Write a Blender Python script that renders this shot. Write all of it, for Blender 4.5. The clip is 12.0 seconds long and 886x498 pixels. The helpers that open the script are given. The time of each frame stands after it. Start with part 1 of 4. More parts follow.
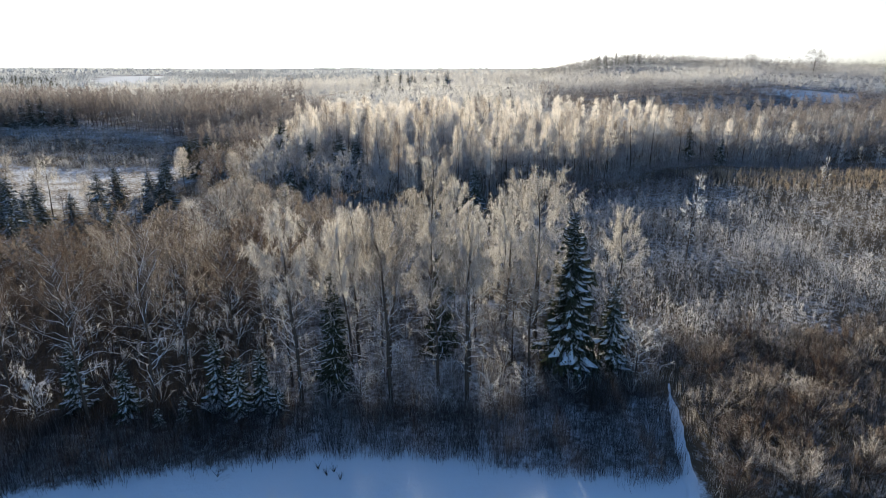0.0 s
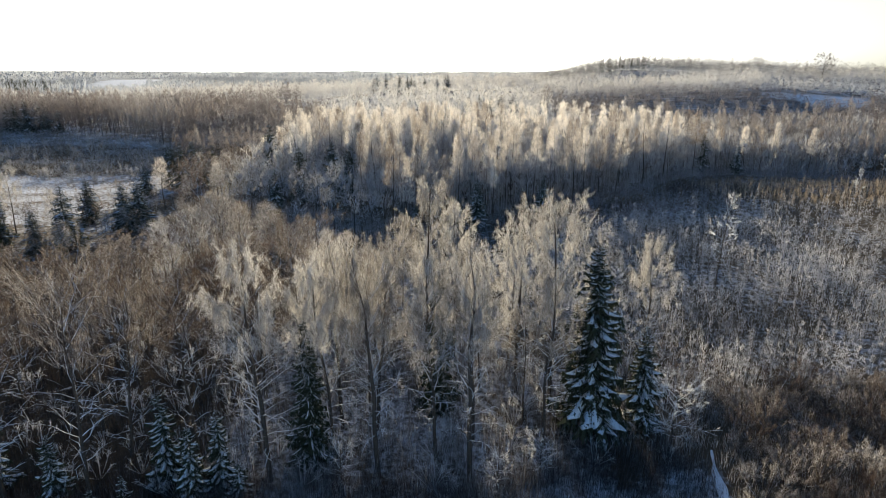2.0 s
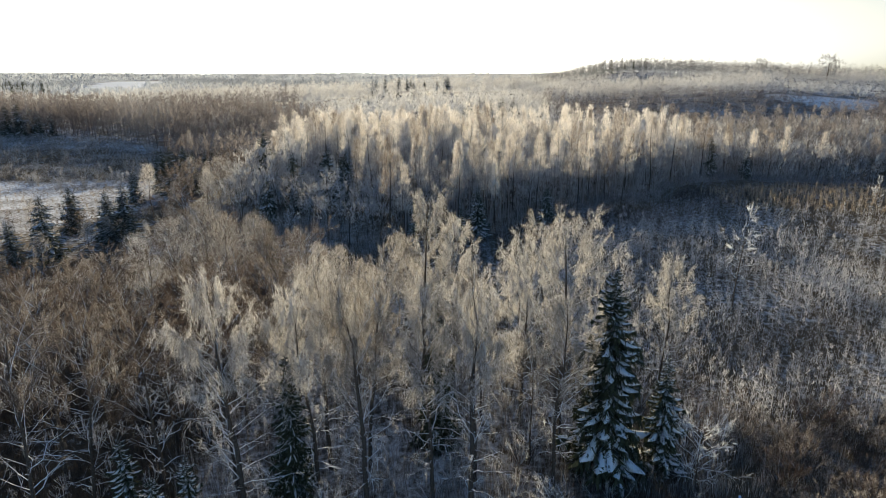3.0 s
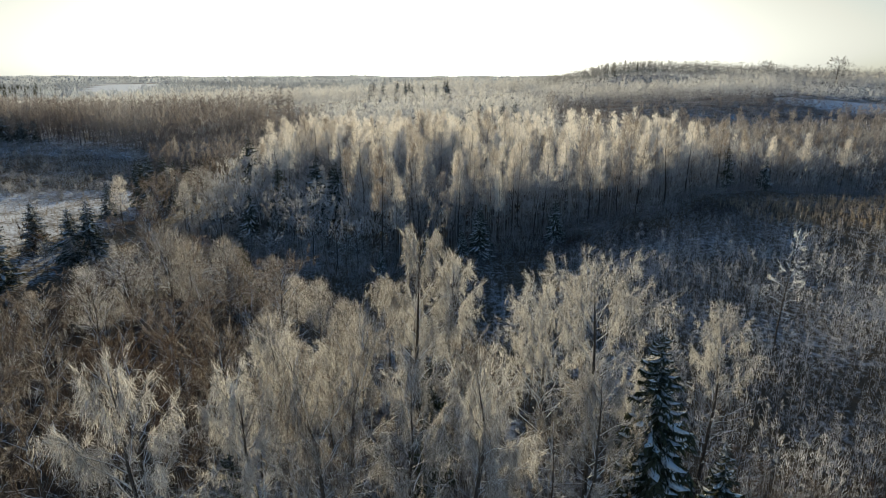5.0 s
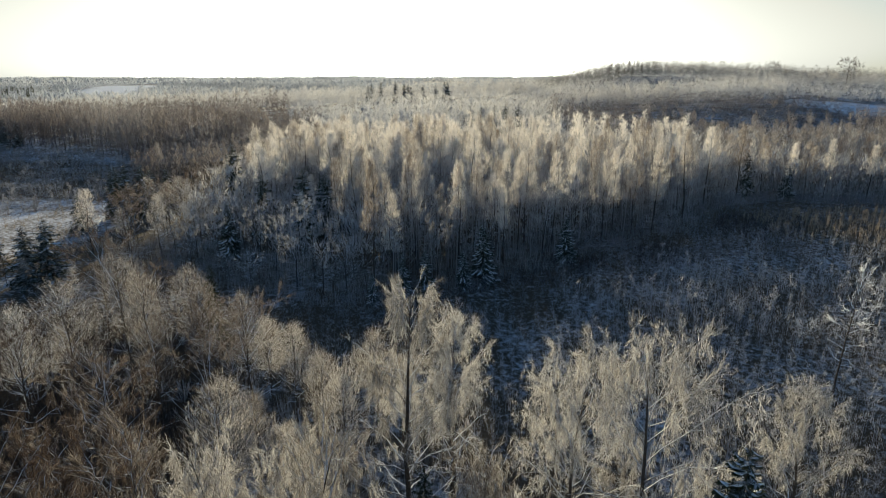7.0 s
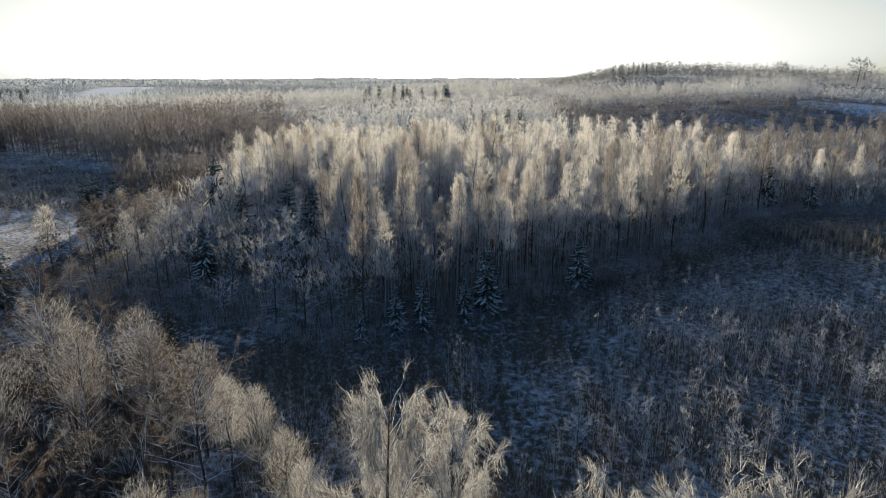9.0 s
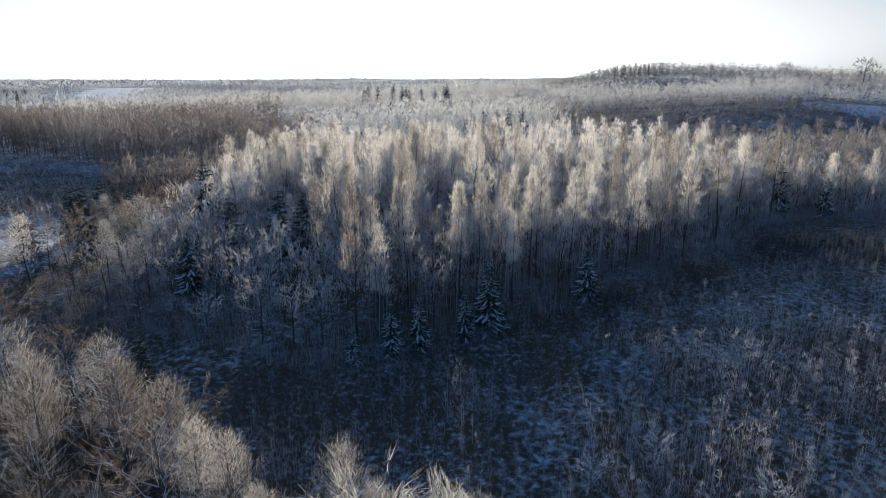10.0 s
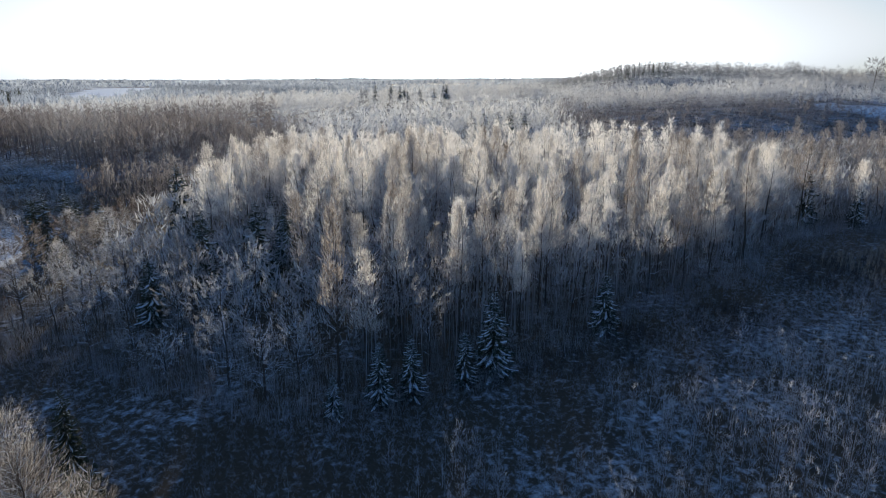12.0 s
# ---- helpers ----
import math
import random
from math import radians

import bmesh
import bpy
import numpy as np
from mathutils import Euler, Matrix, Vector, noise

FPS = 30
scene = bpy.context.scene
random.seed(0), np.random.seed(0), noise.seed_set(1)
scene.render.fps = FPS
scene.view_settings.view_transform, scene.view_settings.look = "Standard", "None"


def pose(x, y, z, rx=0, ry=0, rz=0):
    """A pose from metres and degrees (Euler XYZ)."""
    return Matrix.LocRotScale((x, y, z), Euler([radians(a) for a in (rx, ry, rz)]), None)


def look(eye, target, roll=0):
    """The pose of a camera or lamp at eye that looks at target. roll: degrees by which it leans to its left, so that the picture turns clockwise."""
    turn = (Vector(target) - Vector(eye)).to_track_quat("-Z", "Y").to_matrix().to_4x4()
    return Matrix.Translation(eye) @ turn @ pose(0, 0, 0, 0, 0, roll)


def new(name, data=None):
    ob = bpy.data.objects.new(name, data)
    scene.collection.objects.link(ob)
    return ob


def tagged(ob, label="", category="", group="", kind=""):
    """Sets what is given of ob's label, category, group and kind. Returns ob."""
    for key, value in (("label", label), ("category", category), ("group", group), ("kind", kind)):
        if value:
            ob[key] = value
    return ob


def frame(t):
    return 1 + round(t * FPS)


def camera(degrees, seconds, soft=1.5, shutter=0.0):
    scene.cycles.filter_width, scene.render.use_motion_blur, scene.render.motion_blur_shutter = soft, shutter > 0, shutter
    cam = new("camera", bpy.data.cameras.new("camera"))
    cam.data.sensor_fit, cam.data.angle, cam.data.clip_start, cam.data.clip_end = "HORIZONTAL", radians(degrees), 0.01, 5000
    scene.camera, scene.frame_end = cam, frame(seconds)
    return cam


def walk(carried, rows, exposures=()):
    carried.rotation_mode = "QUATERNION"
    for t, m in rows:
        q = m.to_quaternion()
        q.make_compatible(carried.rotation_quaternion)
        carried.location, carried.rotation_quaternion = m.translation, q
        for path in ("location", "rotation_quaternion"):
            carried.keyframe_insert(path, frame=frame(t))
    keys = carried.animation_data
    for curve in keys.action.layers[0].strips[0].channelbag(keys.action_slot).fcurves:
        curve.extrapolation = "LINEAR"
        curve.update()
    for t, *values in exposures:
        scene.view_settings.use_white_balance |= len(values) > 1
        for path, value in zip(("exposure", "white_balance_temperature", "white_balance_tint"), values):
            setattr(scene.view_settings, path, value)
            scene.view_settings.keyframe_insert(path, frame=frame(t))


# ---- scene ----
cam = camera(71.7, 12.0, soft=1.0)
METRES, EYE, TILT, LEAN, TURN = 66.0, 33.0, -16.6, 0.0, 0.0
ROWS = [
    (0.0, 0.0, 0.0, 0.0, 0.0, 0.0, 0.0),
    (0.5, 0.0007, 0.0399, 0.0115, 0.01, 0.07, -0.01),
    (1.0, 0.0016, 0.08, 0.0237, 0.03, 0.14, -0.01),
    (1.5, 0.0025, 0.12, 0.0362, 0.04, 0.22, 0.0),
    (2.0, 0.0032, 0.1601, 0.049, 0.04, 0.29, -0.02),
    (2.5, 0.0042, 0.2002, 0.0623, 0.05, 0.36, -0.0),
    (3.0, 0.0051, 0.2405, 0.0759, 0.05, 0.43, 0.01),
    (5.0, 0.0088, 0.401, 0.1277, 0.03, 0.65, 0.03),
    (5.5, 0.0097, 0.441, 0.1403, 0.03, 0.68, 0.04),
    (6.0, 0.0104, 0.4808, 0.1532, 0.02, 0.7, 0.03),
    (6.5, 0.0109, 0.5205, 0.166, 0.03, 0.72, 0.07),
    (7.0, 0.0112, 0.5605, 0.1784, 0.04, 0.73, 0.07),
    (9.0, 0.0152, 0.7162, 0.2286, 0.09, 0.81, 0.16),
    (9.5, 0.0164, 0.7563, 0.2412, 0.08, 0.84, 0.18),
    (10.0, 0.0173, 0.7957, 0.2535, 0.09, 0.86, 0.17),
    (10.5, 0.0183, 0.8349, 0.2661, 0.08, 0.85, 0.15),
    (11.0, 0.019, 0.8741, 0.2784, 0.09, 0.85, 0.18),
    (11.5, 0.02, 0.9134, 0.2909, 0.09, 0.85, 0.17),
    (12.0, 0.0211, 0.9526, 0.3032, 0.07, 0.85, 0.19),
]
# seconds, stops, kelvin, tint
EXPOSURES = [
    (0.0, 0.7, 6700, 6),
    (3.0, 0.57, 7150, 4),
    (5.5, 0.2, 7100, 0),
    (8.6, 0.22, 6900, 2),
    (9.8, 0.3, 6200, 7),
    (12.0, 0.28, 6000, 7),
]
walk(cam, [(t, pose(0, 0, EYE, TILT, LEAN, TURN) @ pose(METRES * x, METRES * y, METRES * z, 90 + pitch, roll, yaw)) for t, x, y, z, yaw, pitch, roll in ROWS], EXPOSURES)

# ---- world, sun ----
SUN_ELEVATION, SUN_AZIMUTH = 11.8, -4.0  # degrees above the horizon; degrees east of straight ahead
world = bpy.data.worlds.new("winter_sky")
scene.world = world
world.use_nodes = True
wn, wl = world.node_tree.nodes, world.node_tree.links
wn.clear()
w_out = wn.new("ShaderNodeOutputWorld")
w_bg = wn.new("ShaderNodeBackground")
w_sky = wn.new("ShaderNodeTexSky")
w_sky.sky_type = "NISHITA"
w_sky.sun_disc = False
w_sky.sun_elevation = radians(SUN_ELEVATION)
w_sky.sun_rotation = radians(SUN_AZIMUTH)
w_sky.air_density, w_sky.dust_density, w_sky.ozone_density = 1.0, 0.8, 3.0
w_bg.inputs["Strength"].default_value = 0.108
# a thin veil of cloud whitens the bright part of the sky
w_grey, w_fac, w_mix, w_gain = wn.new("ShaderNodeRGBToBW"), wn.new("ShaderNodeMapRange"), wn.new("ShaderNodeMix"), wn.new("ShaderNodeMix")
w_fac.inputs["From Min"].default_value, w_fac.inputs["From Max"].default_value = 2.5, 6.5
w_fac.inputs["To Max"].default_value = 1.0
w_mix.data_type, w_gain.data_type, w_gain.blend_type = "RGBA", "RGBA", "MULTIPLY"
w_gain.inputs[0].default_value = 1.0
w_gain.inputs[7].default_value = (0.75, 0.96, 1.22, 1)
wl.new(w_sky.outputs["Color"], w_grey.inputs[0]), wl.new(w_grey.outputs[0], w_fac.inputs["Value"]), wl.new(w_sky.outputs["Color"], w_gain.inputs[6])
wl.new(w_fac.outputs["Result"], w_mix.inputs[0]), wl.new(w_gain.outputs[2], w_mix.inputs[6]), wl.new(w_grey.outputs[0], w_mix.inputs[7])
wl.new(w_mix.outputs[2], w_bg.inputs["Color"])
wl.new(w_bg.outputs["Background"], w_out.inputs["Surface"])

sun_data = bpy.data.lights.new("sun", "SUN")
sun_data.energy, sun_data.angle, sun_data.color = 5.0, radians(0.6), (1.0, 0.855, 0.625)
sun = new("sun", sun_data)
a, e = radians(SUN_AZIMUTH), radians(SUN_ELEVATION)
sun.matrix_world = look(Vector((math.sin(a) * math.cos(e), math.cos(a) * math.cos(e), math.sin(e))) * 900, (0, 0, 0))


# ---- materials ----
def shader(name):
    m = bpy.data.materials.new(name)
    m.use_nodes = True
    m.node_tree.nodes.clear()
    return m, m.node_tree.nodes, m.node_tree.links


def mix_rgb(n, l, fac, a, b):
    x = n.new("ShaderNodeMix")
    x.data_type = "RGBA"
    for sock, v in ((x.inputs[0], fac), (x.inputs[6], a), (x.inputs[7], b)):
        if hasattr(v, "links"):
            l.new(v, sock)
        elif isinstance(v, tuple):
            sock.default_value = (*v, 1)
        else:
            sock.default_value = v
    return x.outputs[2]


def ranged(n, l, value, lo, hi, to_lo=0.0, to_hi=1.0):
    x = n.new("ShaderNodeMapRange")
    x.interpolation_type = "SMOOTHSTEP"
    l.new(value, x.inputs["Value"])
    for key, v in (("From Min", lo), ("From Max", hi), ("To Min", to_lo), ("To Max", to_hi)):
        x.inputs[key].default_value = v
    return x.outputs["Result"]


def combine(n, l, op, a, b):
    x = n.new("ShaderNodeMath")
    x.operation = op
    for sock, v in zip(x.inputs, (a, b)):
        if hasattr(v, "links"):
            l.new(v, sock)
        else:
            sock.default_value = v
    return x.outputs[0]


def noise_at(n, l, scale, detail=3.0, rough=0.6):
    g = n.new("ShaderNodeNewGeometry")
    x = n.new("ShaderNodeTexNoise")
    x.inputs["Scale"].default_value, x.inputs["Detail"].default_value, x.inputs["Roughness"].default_value = scale, detail, rough
    l.new(g.outputs["Position"], x.inputs["Vector"])
    return x.outputs["Fac"]


def twig_material(name, bare, frost, amount, through_light=0.62, spread=0.35, by_tree=0.35, wide=0.11, patchy=0.7):
    """Thin twigs, some bare and some rimed: light also comes through their fine tips."""
    m, n, l = shader(name)
    g = n.new("ShaderNodeNewGeometry")
    o = n.new("ShaderNodeObjectInfo")
    patch = noise_at(n, l, wide, 2.0)
    v = combine(n, l, "ADD", combine(n, l, "MULTIPLY", combine(n, l, "SUBTRACT", g.outputs["Random Per Island"], 0.5), spread),
                combine(n, l, "MULTIPLY", combine(n, l, "SUBTRACT", o.outputs["Random"], 0.5), by_tree))
    v = combine(n, l, "ADD", v, combine(n, l, "MULTIPLY", combine(n, l, "SUBTRACT", patch, 0.5), patchy))
    v = ranged(n, l, combine(n, l, "ADD", v, amount), 0.0, 1.0)
    c = mix_rgb(n, l, v, bare, frost)
    d, t, mx, out = n.new("ShaderNodeBsdfDiffuse"), n.new("ShaderNodeBsdfTranslucent"), n.new("ShaderNodeMixShader"), n.new("ShaderNodeOutputMaterial")
    l.new(c, d.inputs["Color"]), l.new(c, t.inputs["Color"])
    mx.inputs[0].default_value = through_light
    l.new(d.outputs[0], mx.inputs[1]), l.new(t.outputs[0], mx.inputs[2]), l.new(mx.outputs[0], out.inputs["Surface"])
    return m


def snowy_material(name, bare, snow, lo, hi, scale=3.0, rough=0.8, through_light=0.0):
    """Bark or needles with snow lying on what faces up."""
    m, n, l = shader(name)
    g = n.new("ShaderNodeNewGeometry")
    s = n.new("ShaderNodeSeparateXYZ")
    l.new(g.outputs["Normal"], s.inputs[0])
    grain = noise_at(n, l, scale, 4.0)
    up = combine(n, l, "ADD", s.outputs["Z"], combine(n, l, "MULTIPLY", combine(n, l, "SUBTRACT", grain, 0.5), 1.1))
    dark = mix_rgb(n, l, ranged(n, l, noise_at(n, l, scale * 3.1, 3.0), 0.35, 0.65), tuple(0.65 * q for q in bare), tuple(min(1, 1.3 * q) for q in bare))
    c = mix_rgb(n, l, ranged(n, l, up, lo, hi), dark, snow)
    p, out = n.new("ShaderNodeBsdfPrincipled"), n.new("ShaderNodeOutputMaterial")
    l.new(c, p.inputs["Base Color"])
    p.inputs["Roughness"].default_value = rough
    p.inputs["Specular IOR Level"].default_value = 0.2
    if through_light:
        t, mx = n.new("ShaderNodeBsdfTranslucent"), n.new("ShaderNodeMixShader")
        mx.inputs[0].default_value = through_light
        l.new(c, t.inputs["Color"]), l.new(p.outputs[0], mx.inputs[1]), l.new(t.outputs[0], mx.inputs[2]), l.new(mx.outputs[0], out.inputs["Surface"])
    else:
        l.new(p.outputs[0], out.inputs["Surface"])
    return m


def snow_ground_material():
    """Settled snow, with litter and dead grass showing through where woods stand."""
    m, n, l = shader("snow_ground")
    at = n.new("ShaderNodeAttribute")
    at.attribute_name = "litter"
    fine, wide = noise_at(n, l, 1.3, 5.0, 0.65), noise_at(n, l, 0.09, 3.0)
    cover = combine(n, l, "ADD", combine(n, l, "MULTIPLY", at.outputs["Fac"], 0.75),
                    combine(n, l, "ADD", combine(n, l, "MULTIPLY", combine(n, l, "SUBTRACT", fine, 0.5), 0.9), combine(n, l, "MULTIPLY", combine(n, l, "SUBTRACT", wide, 0.5), 0.5)))
    litter = mix_rgb(n, l, noise_at(n, l, 4.0, 3.0), (0.045, 0.032, 0.022), (0.16, 0.12, 0.08))
    snow = mix_rgb(n, l, wide, (0.74, 0.77, 0.82), (0.84, 0.85, 0.87))
    c = mix_rgb(n, l, ranged(n, l, cover, 0.25, 0.6), snow, litter)
    p, out, b = n.new("ShaderNodeBsdfPrincipled"), n.new("ShaderNodeOutputMaterial"), n.new("ShaderNodeBump")
    b.inputs["Strength"].default_value, b.inputs["Distance"].default_value = 0.5, 0.18
    l.new(fine, b.inputs["Height"]), l.new(b.outputs[0], p.inputs["Normal"])
    l.new(c, p.inputs["Base Color"])
    p.inputs["Roughness"].default_value = 0.85
    p.inputs["Specular IOR Level"].default_value = 0.08
    l.new(p.outputs[0], out.inputs["Surface"])
    return m


SNOW = (0.84, 0.86, 0.89)
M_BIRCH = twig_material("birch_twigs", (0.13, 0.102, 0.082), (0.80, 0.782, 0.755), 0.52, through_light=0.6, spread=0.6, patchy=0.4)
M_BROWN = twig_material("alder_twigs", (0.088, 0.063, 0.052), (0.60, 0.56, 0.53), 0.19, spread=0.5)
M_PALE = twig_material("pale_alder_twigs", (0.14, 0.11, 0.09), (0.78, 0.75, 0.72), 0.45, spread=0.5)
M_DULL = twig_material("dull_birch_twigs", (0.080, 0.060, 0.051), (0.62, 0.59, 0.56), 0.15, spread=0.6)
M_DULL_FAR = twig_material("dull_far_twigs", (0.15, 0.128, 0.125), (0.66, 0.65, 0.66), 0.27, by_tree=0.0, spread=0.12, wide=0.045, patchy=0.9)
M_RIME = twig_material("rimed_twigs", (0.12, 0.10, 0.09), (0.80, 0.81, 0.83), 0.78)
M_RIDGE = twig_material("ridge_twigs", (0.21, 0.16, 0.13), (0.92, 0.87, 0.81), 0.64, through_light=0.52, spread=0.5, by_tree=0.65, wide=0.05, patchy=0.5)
# bare twigs lightened: partly frost, partly far-off haze put into the colour
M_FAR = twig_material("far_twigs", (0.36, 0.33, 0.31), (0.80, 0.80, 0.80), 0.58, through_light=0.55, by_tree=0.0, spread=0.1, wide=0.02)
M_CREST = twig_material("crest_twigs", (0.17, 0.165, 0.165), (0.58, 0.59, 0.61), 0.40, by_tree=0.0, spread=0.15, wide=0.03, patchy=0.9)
# the blue-grey haze of distance is mixed into this twig colour
M_HAZED = twig_material("hazed_distant_twigs", (0.24, 0.26, 0.30), (0.52, 0.56, 0.62), 0.5, by_tree=0.0, spread=0.15, wide=0.004, patchy=1.6)
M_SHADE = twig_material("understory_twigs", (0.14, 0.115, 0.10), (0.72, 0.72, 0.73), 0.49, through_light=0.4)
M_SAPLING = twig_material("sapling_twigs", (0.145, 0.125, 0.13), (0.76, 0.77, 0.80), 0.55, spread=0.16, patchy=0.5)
# darker copy of the sapling twigs, with the ridge's shadow in its colour
M_SHADOWED = twig_material("shadowed_sapling_twigs", (0.088, 0.080, 0.088), (0.56, 0.58, 0.63), 0.26, through_light=0.4, spread=0.16, patchy=0.5)
M_SHRUB = twig_material("willow_twigs", (0.080, 0.055, 0.047), (0.66, 0.64, 0.63), 0.32, spread=0.6, by_tree=0.5)
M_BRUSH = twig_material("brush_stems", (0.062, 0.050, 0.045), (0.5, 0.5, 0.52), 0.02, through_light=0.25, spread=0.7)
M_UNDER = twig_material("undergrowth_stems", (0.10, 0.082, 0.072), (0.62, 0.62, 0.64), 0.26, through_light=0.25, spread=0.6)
M_REED = twig_material("dead_reeds", (0.22, 0.16, 0.105), (0.60, 0.54, 0.46), 0.42, spread=0.25)
M_BARK = snowy_material("snowy_bark", (0.085, 0.068, 0.055), SNOW, 0.45, 0.8)
M_LIMB = snowy_material("snowy_limbs", (0.10, 0.08, 0.066), SNOW, -0.05, 0.6)
M_WHITE_LIMB = snowy_material("rimed_limbs", (0.30, 0.29, 0.29), SNOW, -0.5, 0.1)
M_NEEDLE = snowy_material("snowy_needles", (0.062, 0.068, 0.040), SNOW, 0.74, 1.2, 2.2, through_light=0.22)
M_SNOW = snowy_material("lying_snow", (0.7, 0.73, 0.78), SNOW, -0.3, 0.3, 2.0)
M_GROUND = snow_ground_material()


# ---- mesh helpers ----
class Soup:
    """Gathers vertices and triangles as arrays."""

    def __init__(self):
        self.v, self.f, self.count = [], [], 0

    def add(self, v, f):
        v, f = np.asarray(v, float).reshape(-1, 3), np.asarray(f, int).reshape(-1, 3)
        self.v.append(v), self.f.append(f + self.count)
        self.count += len(v)

    def arrays(self):
        return np.concatenate(self.v), np.concatenate(self.f)

    def mesh(self, name, material, smooth=False):
        return mesh_of(name, *self.arrays(), material, smooth)


def mesh_of(name, v, f, material, smooth=False):
    me = bpy.data.meshes.new(name)
    me.vertices.add(len(v))
    me.vertices.foreach_set("co", np.ascontiguousarray(v, dtype=np.float32).ravel())
    me.loops.add(len(f) * 3)
    me.loops.foreach_set("vertex_index", np.ascontiguousarray(f, dtype=np.int32).ravel())
    me.polygons.add(len(f))
    me.polygons.foreach_set("loop_start", np.arange(0, len(f) * 3, 3, dtype=np.int32))
    me.polygons.foreach_set("loop_total", np.full(len(f), 3, dtype=np.int32))
    me.update(calc_edges=True)
    me.polygons.foreach_set("use_smooth", np.full(len(f), smooth))
    me.materials.append(material)
    return me


def tube(soup, pts, radii, sides=5):
    """A tapered round limb along a line."""
    pts = np.asarray(pts, float)
    n = len(pts)
    t = np.gradient(pts, axis=0)
    t /= np.linalg.norm(t, axis=1)[:, None] + 1e-9
    ref = np.array([1.0, 0, 0]) if abs(t[0][0]) < 0.8 else np.array([0, 1.0, 0])
    u = np.cross(t, ref)
    u /= np.linalg.norm(u, axis=1)[:, None] + 1e-9
    w = np.cross(t, u)
    ang = np.linspace(0, 2 * math.pi, sides, endpoint=False)
    ring = u[:, None, :] * np.cos(ang)[None, :, None] + w[:, None, :] * np.sin(ang)[None, :, None]
    v = pts[:, None, :] + ring * np.asarray(radii)[:, None, None]
    f = []
    for i in range(n - 1):
        for j in range(sides):
            p, q = i * sides + j, i * sides + (j + 1) % sides
            f += [(p, q, p + sides), (q, q + sides, p + sides)]
    soup.add(v.reshape(-1, 3), f)


def blades(soup, rng, base, way, length, width):
    """Fine twigs: one slim triangle each, from base along way."""
    base, way = np.asarray(base), np.asarray(way)
    way = way / (np.linalg.norm(way, axis=1)[:, None] + 1e-9)
    side = np.cross(way, rng.normal(size=way.shape))
    side /= np.linalg.norm(side, axis=1)[:, None] + 1e-9
    n = len(base)
    L, W = np.broadcast_to(length, n)[:, None], np.broadcast_to(width, n)[:, None]
    v = np.stack([base - side * W / 2, base + side * W / 2, base + way * L], axis=1).reshape(-1, 3)
    soup.add(v, np.arange(3 * n).reshape(-1, 3))


def part(name, me, parent, label=""):
    ob = new(name, me)
    ob.parent = parent
    return tagged(ob, label)


def thing(name, label, category, group=""):
    return tagged(new(name), label, category, group)


# ---- trees ----
UP = np.array([0, 0, 1.0])


def crown_profile(f, kind):
    """Limb length over the height of the crown, 0 at its foot and 1 at its tip."""
    if kind == "tall":
        return (0.5 + 0.5 * math.sin(math.pi * min(1, f * 0.8 + 0.15))) * (1 - 0.75 * f ** 3)
    if kind == "round":
        return max(0.2, math.sin(math.pi * (0.18 + 0.72 * f)))
    return max(0.1, (1 - f) ** 0.8 * 0.85 + 0.15)


